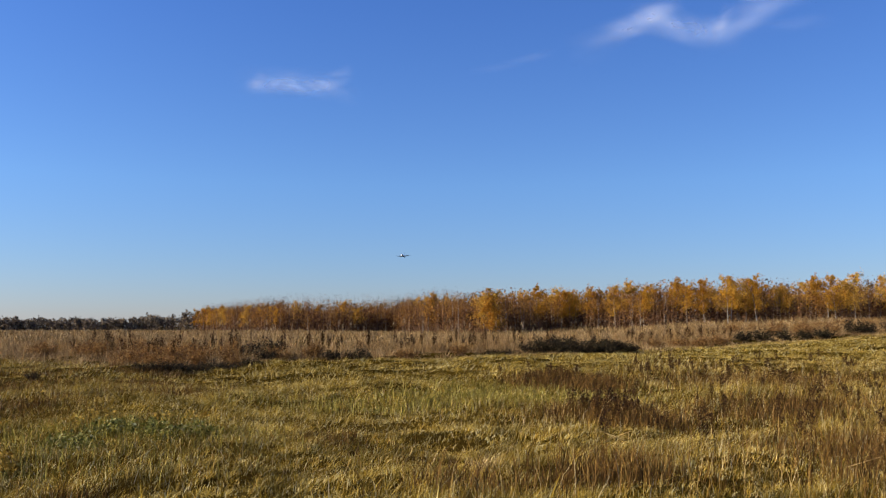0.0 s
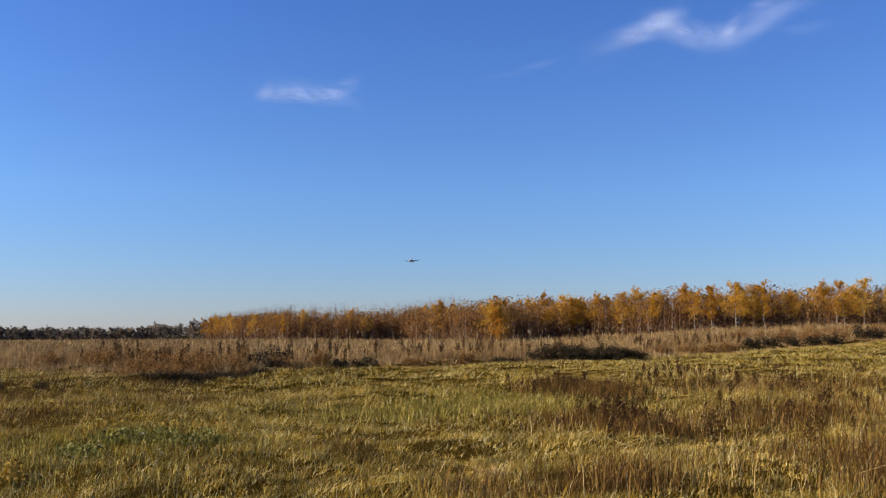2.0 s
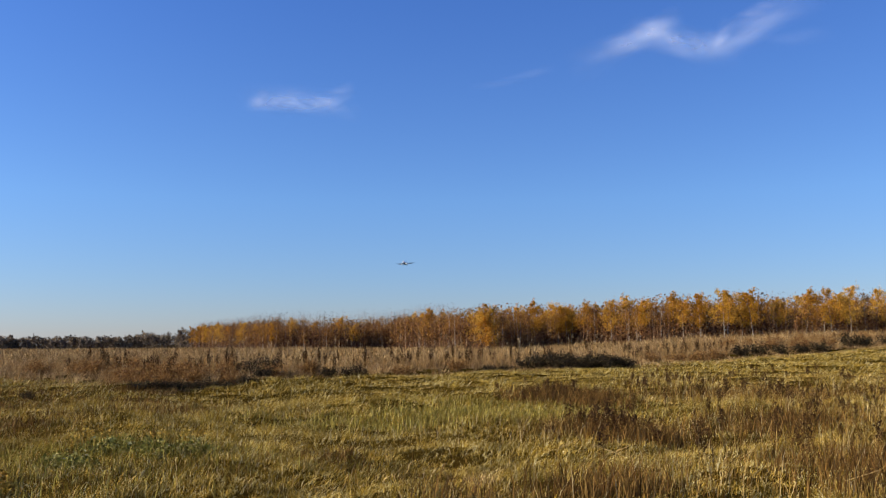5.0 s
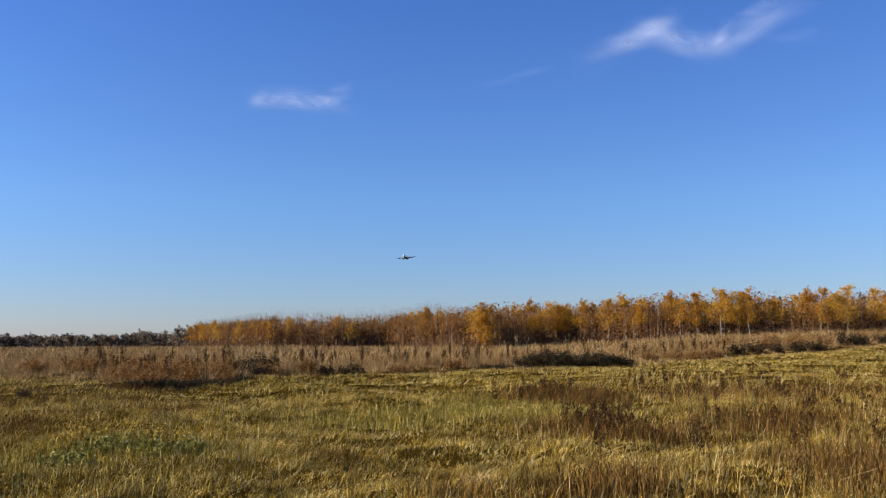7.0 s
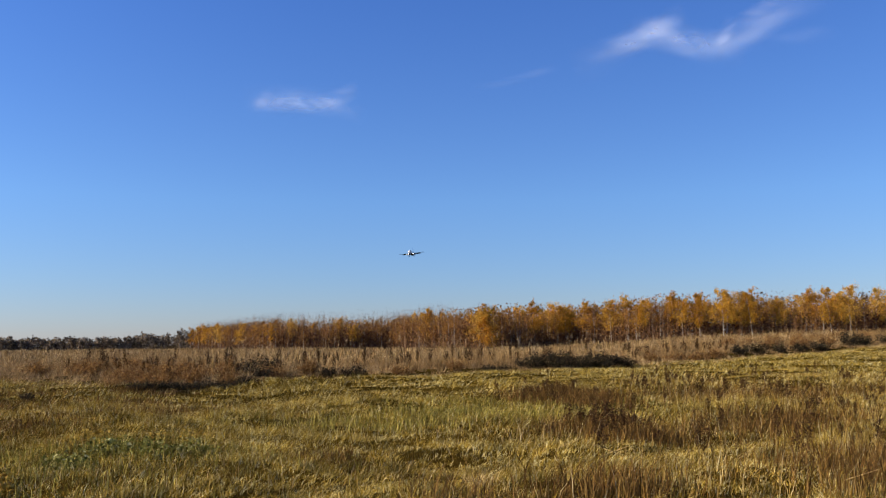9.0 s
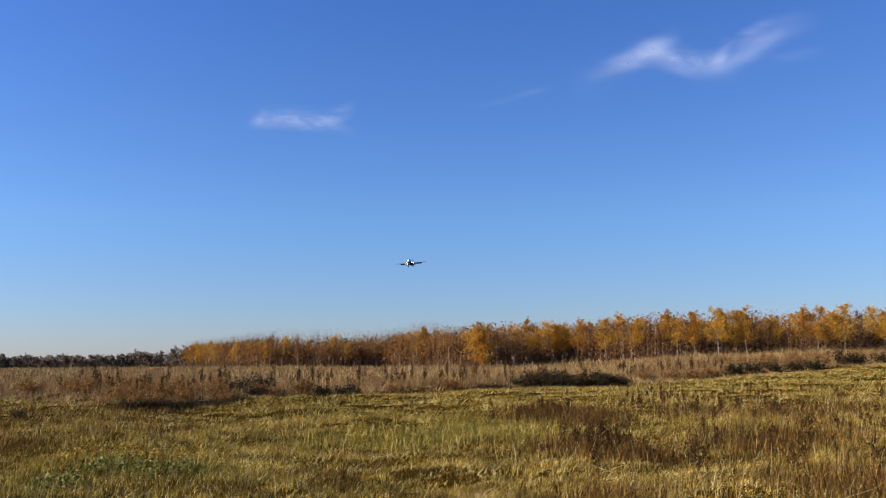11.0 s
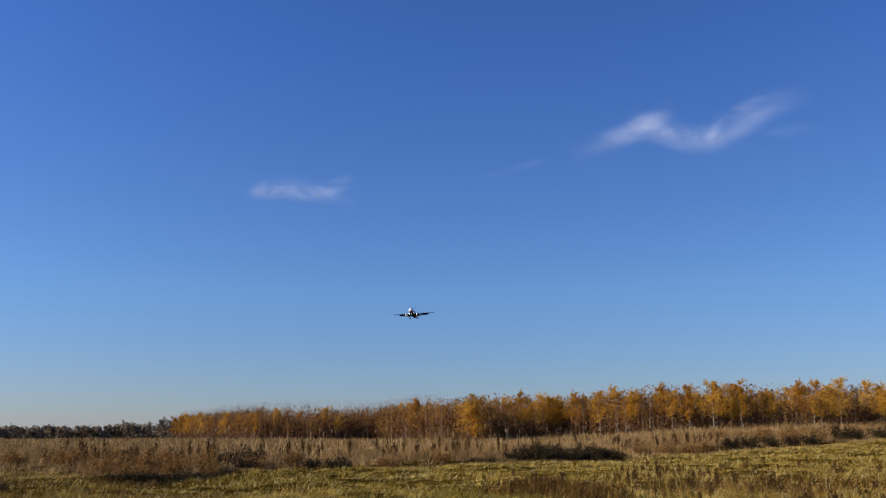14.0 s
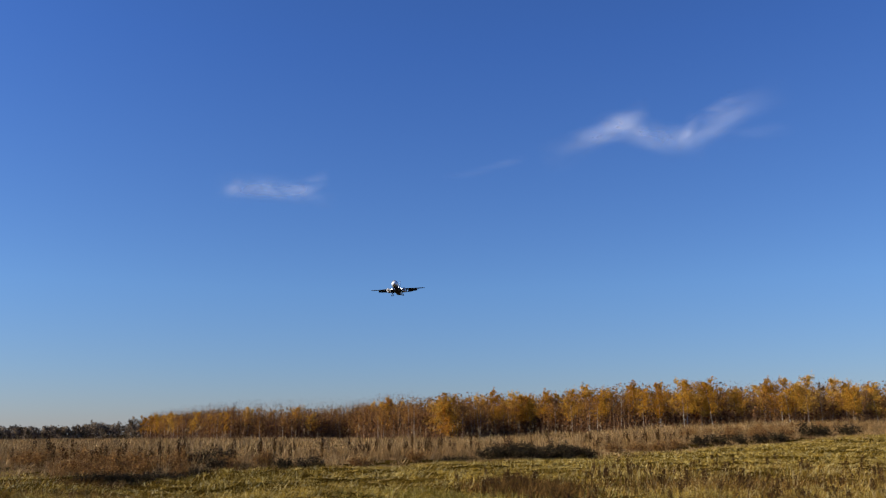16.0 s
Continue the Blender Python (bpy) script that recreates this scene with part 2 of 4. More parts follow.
M_LAMP = plain_mat("lit_landing_light", (0.9, 0.9, 0.9), 0.2)
M_LAMP.node_tree.nodes["Principled BSDF"].inputs["Emission Color"].default_value = (1.0, 0.97, 0.92, 1)
M_LAMP.node_tree.nodes["Principled BSDF"].inputs["Emission Strength"].default_value = 7.0
M_CLOUD = cloud_mat()


# ---- the lie of the land ----
def ss(v, a, b):
    k = np.clip((np.asarray(v, float) - a) / (b - a), 0, 1)
    return k * k * (3 - 2 * k)


EDGE = [(-200, 47), (-60, 45), (-24, 43), (-17, 39), (-12.8, 33.5), (-9.4, 33.2), (-7.6, 37), (-3.7, 43), (5, 51), (12.6, 56), (24, 70), (41, 80), (90, 95), (250, 110)]
EDGE_X, EDGE_Y = [p[0] for p in EDGE], [p[1] for p in EDGE]


def edge(x):
    """How far off the meadow ends and the tall dead grass begins."""
    return np.interp(x, EDGE_X, EDGE_Y)


def hummocks(x, y):
    """Small uneven swells of the meadow's sod, one to three metres apart."""
    h = 0.0
    for a, wl, ph, amp in ((0.5, 1.3, 0.3, 0.6), (1.7, 1.9, 1.1, 0.9), (2.6, 2.7, 2.0, 1.0), (1.1, 3.6, 4.1, 1.2), (2.1, 1.0, 5.2, 0.5)):
        u = (x * math.cos(a) + y * math.sin(a)) * 2 * math.pi / wl
        w = (y * math.cos(a) - x * math.sin(a)) * 2 * math.pi / wl
        h = h + amp * np.sin(u + ph + 0.9 * np.sin(0.53 * w + 2 * ph))
    return h / 3.0


def lie(x, y):
    """Height of the ground: flat meadow, a shallow ditch along its edge, and a slow rise towards the birches."""
    x, y = np.asarray(x, float), np.asarray(y, float)
    h = 1.7 * ss(x, 5, 50) * ss(y, 40, 110) * (1 - ss(y, 400, 900))
    near = 1 - ss(np.hypot(x, y), 90, 160)
    h = h + near * (0.09 * np.sin(0.31 * x + 0.8) * np.sin(0.27 * y + 0.3) + 0.05 * (1 - 0.8 * ss(y, 40, 65)) * np.sin(0.9 * x + 0.4 * y) + 0.04 * np.sin(0.75 * y - 0.5 * x + 2)
                    + 0.05 * (1 - ss(y, 35, 60)) * np.sin(2.3 * x + 1.1 * np.sin(1.1 * y)) * np.sin(1.9 * y + 1.4 * np.sin(0.8 * x)))
    h = h + near * 0.05 * (1 - ss(y, 30, 60)) * hummocks(x, y)
    d = y - edge(x) - 1.0
    h = h - 0.45 * np.exp(-(d / 1.3) ** 2) * (0.5 + 0.5 * np.sin(0.21 * x + 2.2))
    # an old drain through the meadow, and lower land far off on that side
    u = np.clip(((x + 17) * 9.5 + (y - 24.5) * 10.5) / (9.5 ** 2 + 10.5 ** 2), 0, 1)
    off = np.hypot(x + 17 - 9.5 * u + 0.5 * np.sin(0.9 * y), y - 24.5 - 10.5 * u)
    h = h - 0.4 * np.exp(-(off / 0.5) ** 2) + 0.12 * np.exp(-((off - 1.3) / 0.7) ** 2)
    return h - 3.6 * ss(y, 110, 800) * ss(-x, -10, 60)


def tri_mesh(name, v, f):
    me = bpy.data.meshes.new(name)
    v, f = np.ascontiguousarray(v, dtype=np.float32), np.ascontiguousarray(f, dtype=np.int32)
    me.vertices.add(len(v)); me.vertices.foreach_set("co", v.ravel())
    me.loops.add(f.size); me.loops.foreach_set("vertex_index", f.ravel())
    me.polygons.add(len(f)); me.polygons.foreach_set("loop_start", np.arange(0, f.size, f.shape[1], dtype=np.int32))
    me.update(calc_edges=True)
    return me


def mesh_part(name, v, f, mat, parent=None, label=""):
    me = tri_mesh(name, v, f)
    me.materials.append(mat)
    ob = new(name, me)
    if parent:
        ob.parent = parent
    if label:
        tagged(ob, label)
    return ob


def part(name, bm, mat, parent=None, label="", smooth=True):
    me = bpy.data.meshes.new(name)
    bm.to_mesh(me); bm.free()
    me.materials.append(mat)
    if smooth:
        for p in me.polygons:
            p.use_smooth = True
    ob = new(name, me)
    if parent:
        ob.parent = parent
    if label:
        tagged(ob, label)
    return ob


RNG = np.random.default_rng(7)


def blades(x, y, h, w, lean, wind=0.06, fine=True, base=None, splay=None):
    """Curved grass blades, each a strip that tapers to a tip. Returns vertices and triangles."""
    n = len(x)
    az = RNG.uniform(0, 2 * np.pi, n) if splay is None else splay + RNG.normal(size=n) * 0.6
    ln = lean * RNG.uniform(0.2, 1.3, n)
    dx, dy = np.cos(az) * ln * h + wind * h, np.sin(az) * ln * h
    fa = RNG.uniform(0, np.pi, n)
    wx, wy = np.cos(fa) * w / 2, np.sin(fa) * w / 2
    z = (lie(x, y) if base is None else base) - 0.02
    if fine:
        v = np.empty((n, 5, 3))
        v[:, 0] = np.stack([x - wx, y - wy, z], 1); v[:, 1] = np.stack([x + wx, y + wy, z], 1)
        v[:, 2] = np.stack([x + dx * 0.3 - wx * .8, y + dy * 0.3 - wy * .8, z + h * 0.6], 1)
        v[:, 3] = np.stack([x + dx * 0.3 + wx * .8, y + dy * 0.3 + wy * .8, z + h * 0.6], 1)
        v[:, 4] = np.stack([x + dx, y + dy, z + h], 1)
        f = np.array([[0, 1, 3], [0, 3, 2], [2, 3, 4]])[None] + 5 * np.arange(n)[:, None, None]
    else:
        v = np.empty((n, 3, 3))
        v[:, 0] = np.stack([x - wx, y - wy, z], 1); v[:, 1] = np.stack([x + wx, y + wy, z], 1)
        v[:, 2] = np.stack([x + dx, y + dy, z + h], 1)
        f = np.array([[0, 1, 2]])[None] + 3 * np.arange(n)[:, None, None]
    return v.reshape(-1, 3), f.reshape(-1, 3)


def tufts(tx, ty, n, radius, height, width, fine=True, lean=0.75, wind=0.06):
    """Tufts of n blades each that splay out from their middle."""
    k = len(tx)
    a = RNG.uniform(0, 2 * np.pi, (k, n))
    q = np.sqrt(RNG.random((k, n))) * radius * RNG.uniform(0.5, 1.5, (k, 1))
    x, y = (tx[:, None] + np.cos(a) * q).ravel(), (ty[:, None] + np.sin(a) * q).ravel()
    h = (height[:, None] * RNG.uniform(0.6, 1.25, (k, 1)) * RNG.uniform(0.45, 1.2, (k, n))).ravel()
    w = np.repeat(width, n) * RNG.uniform(0.5, 1.5, k * n)
    gust = wind * (0.4 + 1.2 * np.repeat(clumpy(tx + 3, ty, 0.45), n))
    return blades(x, y, h, w, lean, wind=gust, splay=a.ravel(), fine=fine)


def joined(sets):
    v, f, k = [], [], 0
    for a, b in sets:
        v.append(a); f.append(b + k); k += len(a)
    return np.concatenate(v), np.concatenate(f)


# ---- ground ----
def build_ground():
    rad = np.concatenate([[0.0], np.geomspace(1.0, 6.5, 14), np.geomspace(6.8, 60, 110), np.geomspace(66, 4600, 70)])
    ang = np.linspace(0, 2 * np.pi, 320, endpoint=False)
    r, a = np.meshgrid(rad[1:], ang, indexing="ij")
    x, y = r * np.sin(a), r * np.cos(a)
    v = np.stack([x, y, lie(x, y)], -1).reshape(-1, 3)
    nr, na = r.shape
    i, j = np.meshgrid(np.arange(nr - 1), np.arange(na), indexing="ij")
    q = np.stack([i * na + j, i * na + (j + 1) % na, (i + 1) * na + (j + 1) % na, (i + 1) * na + j], -1).reshape(-1, 4)
    q = q[:, ::-1]
    f = np.concatenate([q[:, [0, 1, 2]], q[:, [0, 2, 3]]])
    c = len(v)
    v = np.concatenate([v, [[0, 0, float(lie(0, 0))]]])
    f = np.concatenate([f, np.stack([np.arange(na), np.full(na, c), (np.arange(na) + 1) % na], 1)[:, ::-1]])
    ob = mesh_part("ground", v, f, M_SOIL)
    for p in ob.data.polygons:
        p.use_smooth = True
    return tagged(ob, "flat rough meadow soil under dry autumn grass", "ground", kind="structure")


def scatter(n, x0, x1, y0, y1, keep):
    x, y = RNG.uniform(x0, x1, n), RNG.uniform(y0, y1, n)
    k = keep(x, y)
    return x[k], y[k]


def clumpy(x, y, s):
    return 0.5 + 0.25 * (np.sin(x * s + 1.3 * np.sin(y * s * 0.7)) + np.sin(y * s * 1.3 + 1.7 * np.sin(x * s * 0.6)))


def build_meadow():
    """The meadow's grass: fine blades near by, coarser tufts farther off."""
    sets = []
    wide = lambda x, y: np.abs(x) < 0.62 * np.abs(y) + 3
    # nearest ring, in tufts whose blades splay outwards and bow before the wind
    tx, ty = scatter(13500, -13, 13, 7, 14.5, lambda x, y: wide(x, y) & (RNG.random(len(x)) < 0.45 + 0.9 * clumpy(x, y, 2.1)))
    sets.append(tufts(tx, ty, 23, 0.09, 0.07 + 0.12 * clumpy(tx, ty, 1.3) ** 1.3, 0.0036 + 0.00018 * ty, lean=1.15, wind=0.38))
    tx, ty = scatter(20000, -18, 18, 14, 24, lambda x, y: wide(x, y) & (RNG.random(len(x)) < 0.45 + 0.9 * clumpy(x, y, 1.7)))
    sets.append(tufts(tx, ty, 16, 0.11, 0.08 + 0.14 * clumpy(tx, ty, 1.1) ** 1.3, 0.00056 * ty, fine=False, lean=1.1, wind=0.38))
    tx, ty = scatter(25000, -32, 34, 23.5, 46, lambda x, y: wide(x, y) & (y < edge(x) + 1.5) & (RNG.random(len(x)) < 1.2 - y / 60))
    sets.append(tufts(tx, ty, 15, 0.2, 0.09 + 0.16 * clumpy(tx, ty, 0.9) ** 1.5, 0.00046 * ty, fine=False, lean=1.0, wind=0.4))
    tx, ty = scatter(31000, -40, 75, 44, 100, lambda x, y: wide(x, y) & (y < edge(x) + 1.5))
    sets.append(tufts(tx, ty, 14, 0.36, 0.13 + 0.06 * clumpy(tx, ty, 0.8), 0.00056 * ty, fine=False, lean=1.0, wind=0.3))
    # to the sides and behind the viewer
    x, y = scatter(30000, -30, 30, -20, 12, lambda x, y: (~wide(x, y) | (y < 7)) & (np.hypot(x, y) > 0.7))
    h = 0.2 + 0.2 * RNG.uniform(0.4, 1.3, len(x))
    sets.append(blades(x, y, h, np.full(len(x), 0.03), 0.5, fine=False))
    v, f = joined(sets)
    return tagged(mesh_part("meadow_grass", v, f, M_GRASS), "olive and straw-coloured autumn meadow grass, wind-ruffled", "grass", kind="stuff")


def build_tall_grass():
    """Waist-high dead grass and reeds that fill the waste land between meadow and birches."""
    sets = []
    tx, ty = scatter(42000, -60, 90, 20, 130, lambda x, y: (y > edge(x) - 3 + 1.2 * np.sin(x * .9) + 0.8 * np.sin(x * 2.3)) & (y < edge(x) + 28) & (np.abs(x) < 0.62 * y + 4))
    tall = 0.25 + 0.55 * clumpy(tx, ty, 0.35) + 0.45 * clumpy(tx, ty, 1.9) * RNG.uniform(0.5, 1.2, len(tx))
    tall = np.minimum(tall * (0.22 + 0.83 * ss(ty - edge(tx), -3, 9)), 1.1)
    tall = tall + 0.75 * ss(clumpy(tx + 5, ty, 0.27), 0.62, 0.8) * ss(ty - edge(tx), 3, 8) * RNG.uniform(0, 1, len(tx))
    sets.append(tufts(tx, ty, 19, 0.32, tall, 0.00052 * ty, fine=False, lean=0.7))
    x, y = scatter(170000, -190, 150, 60, 330, lambda x, y: (y > edge(x) + 22) & (np.abs(x) < 0.62 * y + 4))
    h = RNG.uniform(0.3, 1.0, len(x)) * (0.5 + 0.8 * clumpy(x, y, 0.15))
    sets.append(blades(x, y, h, 0.0011 * y, 0.5, fine=False))
    v, f = joined(sets)
    return tagged(mesh_part("tall_dead_grass", v, f, M_DRY), "tall dead buff and brown grass and reeds on waste ground", "tall grass", kind="stuff")


# ---- trees and shrubs ----
def tube(path, radii, sides=5):
    """A tapering round limb along a path."""
    path = np.asarray(path, float)
    t = np.gradient(path, axis=0)
    t /= np.linalg.norm(t, axis=1)[:, None] + 1e-9
    ref = np.where(np.abs(t[:, 2:3]) > 0.9, [[1.0, 0, 0]], [[0, 0, 1.0]])
    u = np.cross(t, ref); u /= np.linalg.norm(u, axis=1)[:, None] + 1e-9
    w = np.cross(t, u)
    a = np.linspace(0, 2 * np.pi, sides, endpoint=False)
    v = path[:, None] + np.asarray(radii)[:, None, None] * (np.cos(a)[None, :, None] * u[:, None] + np.sin(a)[None, :, None] * w[:, None])
    n = len(path)
    i, j = np.meshgrid(np.arange(n - 1), np.arange(sides), indexing="ij")
    q = np.stack([i * sides + j, i * sides + (j + 1) % sides, (i + 1) * sides + (j + 1) % sides, (i + 1) * sides + j], -1).reshape(-1, 4)
    return v.reshape(-1, 3), np.concatenate([q[:, [0, 1, 2]], q[:, [0, 2, 3]]])


def leaves(centres, size, rng, flat=0.6):
    """Small bent leaf sprays, two triangles each, turned at random."""
    n = len(centres)
    d = rng.normal(size=(n, 3)); d[:, 2] *= flat; d /= np.linalg.norm(d, axis=1)[:, None]
    e = np.cross(d, rng.normal(size=(n, 3))); e /= np.linalg.norm(e, axis=1)[:, None]
    s = size * rng.uniform(0.5, 1.3, n)[:, None]
    v = np.stack([centres - d * s, centres + e * s * 0.6, centres + d * s, centres - e * s * 0.6], 1)
    f = np.array([[0, 1, 2], [0, 2, 3]])[None] + 4 * np.arange(n)[:, None, None]
    return v.reshape(-1, 3), f.reshape(-1, 3)


def birch(rng, height, leafy, leaf_mat, stems=1, crown_from=0.3, spread=0.24, name="birch_tree", size=0.13, bark=None):
    """A birch: slender pale stems, rising limbs and twigs, and a loose crown of leaf sprays."""
    tree = new(name)
    twigs, sprays = [], []
    for s in range(stems):
        lean = rng.normal(size=2) * 0.05 * height
        foot = rng.normal(size=2) * (0.25 if stems > 1 else 0.0)
        top = height * rng.uniform(0.85, 1.0)
        k = np.linspace(0, 1, 9)
        wob = np.cumsum(rng.normal(size=(9, 2)) * 0.03, axis=0)
        stem = np.stack([foot[0] + lean[0] * k + wob[:, 0], foot[1] + lean[1] * k + wob[:, 1], k * top - 0.1], 1)
        v, f = tube(stem, 0.075 * (height / 8) * (1.05 - k) + 0.006, 6)
        mesh_part("trunk", v, f, bark or M_BARK, tree)
        for b in range(int(20 / stems) + 6):
            q = rng.uniform(crown_from, 0.97)
            at = np.array([np.interp(q, k, stem[:, c]) for c in range(3)])
            az = rng.uniform(0, 2 * np.pi)
            ln = height * spread * (1.15 - q) ** 0.6 * rng.uniform(0.6, 1.15)
            m = np.linspace(0, 1, 4)
            limb = at + np.stack([np.cos(az) * ln * m, np.sin(az) * ln * m, ln * (1.1 * m - 0.25 * m * m)], 1) + rng.normal(size=(4, 3)) * 0.04 * m[:, None]
            twigs.append(tube(limb, 0.022 * (1.05 - m) + 0.004, 3))
            for c in range(4):
                p0 = limb[rng.integers(1, 4)]
                d = rng.normal(size=3) * 0.28 * ln + np.array([0, 0, 0.3 * ln])
                mm = np.linspace(0, 1, 2)[:, None]
                if c < 2:
                    twigs.append(tube(p0 + d * mm, [0.012, 0.005], 3))
                cnt = rng.poisson(leafy * 7)
                if cnt:
                    sprays.append(p0 + d * rng.uniform(0.1, 1.1, (cnt, 1)) + rng.normal(size=(cnt, 3)) * 0.16 * ln)
    v, f = joined(twigs)
    mesh_part("branchwork", v, f, M_TWIG, tree)
    v, f = leaves(np.concatenate(sprays), size, rng)
    mesh_part("crown", v, f, leaf_mat, tree)
    return tree


TREELINE = [(-85.5, 305), (-40, 212), (-25, 208), (-12, 215), (2, 172), (8.4, 152), (26, 176), (38, 155), (56, 149), (73, 144), (110, 138)]


def build_birches():
    rng = np.random.default_rng(21)
    gold = [birch(rng, 8.5, 4.8, M_GOLD, stems=1 + (i % 3 > 1), crown_from=0.27, spread=0.27, size=0.1) for i in range(5)]
    rust = [birch(rng, 8.0, 1.6, M_RUST, stems=1 + i % 2, crown_from=0.12, spread=0.28, size=0.09) for i in range(4)]
    for t in gold:
        tagged(t, "young birch with golden autumn leaves and pale stems", "birch tree", "birches along the waste ground")
    for t in rust:
        tagged(t, "thin rusty-brown birch, half bare, among others", "birch tree", "birches along the waste ground")
    used = set()
    for a, b in zip(TREELINE[:-1], TREELINE[1:]):
        ln = math.hypot(b[0] - a[0], b[1] - a[1])
        across = abs(b[0] - a[0]) + 0.35 * abs(b[1] - a[1])
        for row in range(3):
            n = max(1, int(across / 2.75))
            for i in range(n):
                q = (i + rng.uniform(0, 1)) / n
                x = a[0] + (b[0] - a[0]) * q + rng.normal() * 0.6
                y = a[1] + (b[1] - a[1]) * q + row * 4.5 + rng.normal() * 1.4
                golden = rng.random() < (0.16 + 0.55 * float(ss(x, 0, 30)) + 0.7 * float(ss(-x, 70, 76))) * (0.55 if row > 1 else 1.0)
                kinds = gold if golden else rust
                src = kinds[rng.integers(len(kinds))]
                s = rng.uniform(0.78, 1.03) * (0.93 if row > 2 else 1.0) * (0.86 if -60 < x < 0 and row == 0 else 1)
                m = pose(x, y, float(lie(x, y)) - 0.05, 0, 0, rng.uniform(0, 360))
                if src.name not in used:
                    used.add(src.name); ob = src; ob.matrix_basis = m
                else:
                    ob = copy_thing(src, m)
                ob.scale = (s * rng.uniform(0.9, 1.15), s * rng.uniform(0.9, 1.15), s)


def bare_thicket():
    """Leafless saplings and brambles that fill the shade between the birches."""
    rng = np.random.default_rng(5)
    sets = []
    for a, b in zip(TREELINE[:-1], TREELINE[1:]):
        across = abs(b[0] - a[0]) + 0.35 * abs(b[1] - a[1])
        n = int(across * 95)
        q = rng.random(n)
        x = a[0] + (b[0] - a[0]) * q + rng.normal(size=n)
        y = a[1] + (b[1] - a[1]) * q + rng.uniform(-1, 24, n)
        h = rng.uniform(1.0, 4.6, n) * rng.uniform(0.6, 1.0, n)
        sets.append(blades(x, y, h, 0.03 * np.ones(n) + 0.00015 * y, 0.12, 0.0, fine=True))
        # taller bare whips that rise through the crowns
        n = int(across * (15 if a[0] > 0 else 30))
        q = rng.random(n)
        x = a[0] + (b[0] - a[0]) * q + rng.normal(size=n)
        y = a[1] + (b[1] - a[1]) * q + rng.uniform(0, 14, n)
        h = rng.uniform(4.5, 8.8 if a[0] > 0 else 10.2, n)
        tips = np.stack([x, y, lie(x, y) + h], 1)
        for k in range(5):
            c = tips + rng.normal(size=(n, 3)) * [0.22, 0.22, 0.1] - np.outer(h * rng.uniform(0, 0.3, n), [0, 0, 1])
            sets.append(leaves(c, 0.085, rng, 1.6))
        sets.append(blades(x, y, h, 0.03 + 0.00016 * y, 0.08, 0.0, fine=True))
    v, f = joined(sets)
    return tagged(mesh_part("bare_thicket", v, f, M_TWIG), "leafless brown saplings crowding between birch stems", "thicket", kind="stuff")


def build_birch_wood():
    """The mass of birches behind the first rows: stems, twigs and thin foliage."""
    rng = np.random.default_rng(17)
    stems, foliage = [], []
    for a, b in zip(TREELINE[:-1], TREELINE[1:]):
        across = abs(b[0] - a[0]) + 0.35 * abs(b[1] - a[1])
        for i in range(int(across * 2.6)):
            q = rng.random()
            x, y = a[0] + (b[0] - a[0]) * q + rng.normal(), a[1] + (b[1] - a[1]) * q + rng.uniform(6, 30)
            z, h = float(lie(x, y)), rng.uniform(5.6, 9.0)
            stems.append(tube([[x, y, z - 0.1], [x + rng.normal() * .1, y, z + h * 0.5], [x + rng.normal() * .25, y, z + h * 0.93]], [0.07, 0.05, 0.015], 4))
            n = 230
            c = rng.normal(size=(n, 3)) * [1.15, 1.15, 0.25 * h] + [x, y, z + 0.55 * h]
            c[:, 2] = np.where((c[:, 2] > z + h) | (c[:, 2] < z + 0.6), z + h * rng.uniform(0.15, 0.95, n), c[:, 2])
            foliage.append(leaves(c, 0.23, rng))
    v, f = joined(stems)
    wood = new("birch_wood")
    mesh_part("stems", v, f, M_TWIG, wood)
    v, f = joined(foliage)
    mesh_part("foliage", v, f, M_WOOD, wood)
    for ob in (wood, *wood.children):
        tagged(ob, "dense rusty-brown birch wood behind the first trees", kind="stuff")
    tagged(wood, category="woods")


def build_understorey():
    """Low dark brush and brambles in the shade under the birches."""
    rng = np.random.default_rng(52)
    sets = []
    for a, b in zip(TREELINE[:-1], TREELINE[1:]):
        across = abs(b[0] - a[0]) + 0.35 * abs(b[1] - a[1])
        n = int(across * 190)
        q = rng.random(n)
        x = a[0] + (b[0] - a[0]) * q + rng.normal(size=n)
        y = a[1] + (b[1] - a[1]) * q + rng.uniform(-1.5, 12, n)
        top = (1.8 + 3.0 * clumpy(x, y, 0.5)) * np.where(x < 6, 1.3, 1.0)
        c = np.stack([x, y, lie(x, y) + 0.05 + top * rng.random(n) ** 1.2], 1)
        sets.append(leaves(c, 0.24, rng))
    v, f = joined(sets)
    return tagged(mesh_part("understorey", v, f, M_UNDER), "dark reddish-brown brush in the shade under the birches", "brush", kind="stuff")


def build_orange_shrub():
    rng = np.random.default_rng(9)
    t = birch(rng, 5.2, 3.8, M_ORANGE, stems=4, crown_from=0.08, spread=0.34, name="orange_shrub", size=0.1, bark=M_TWIG)
    t.matrix_basis = pose(7.6, 139, float(lie(7.6, 139)), 0, 0, 30)
    tagged(t, "bushy young tree with bright orange leaves at the wood's edge", "shrub")


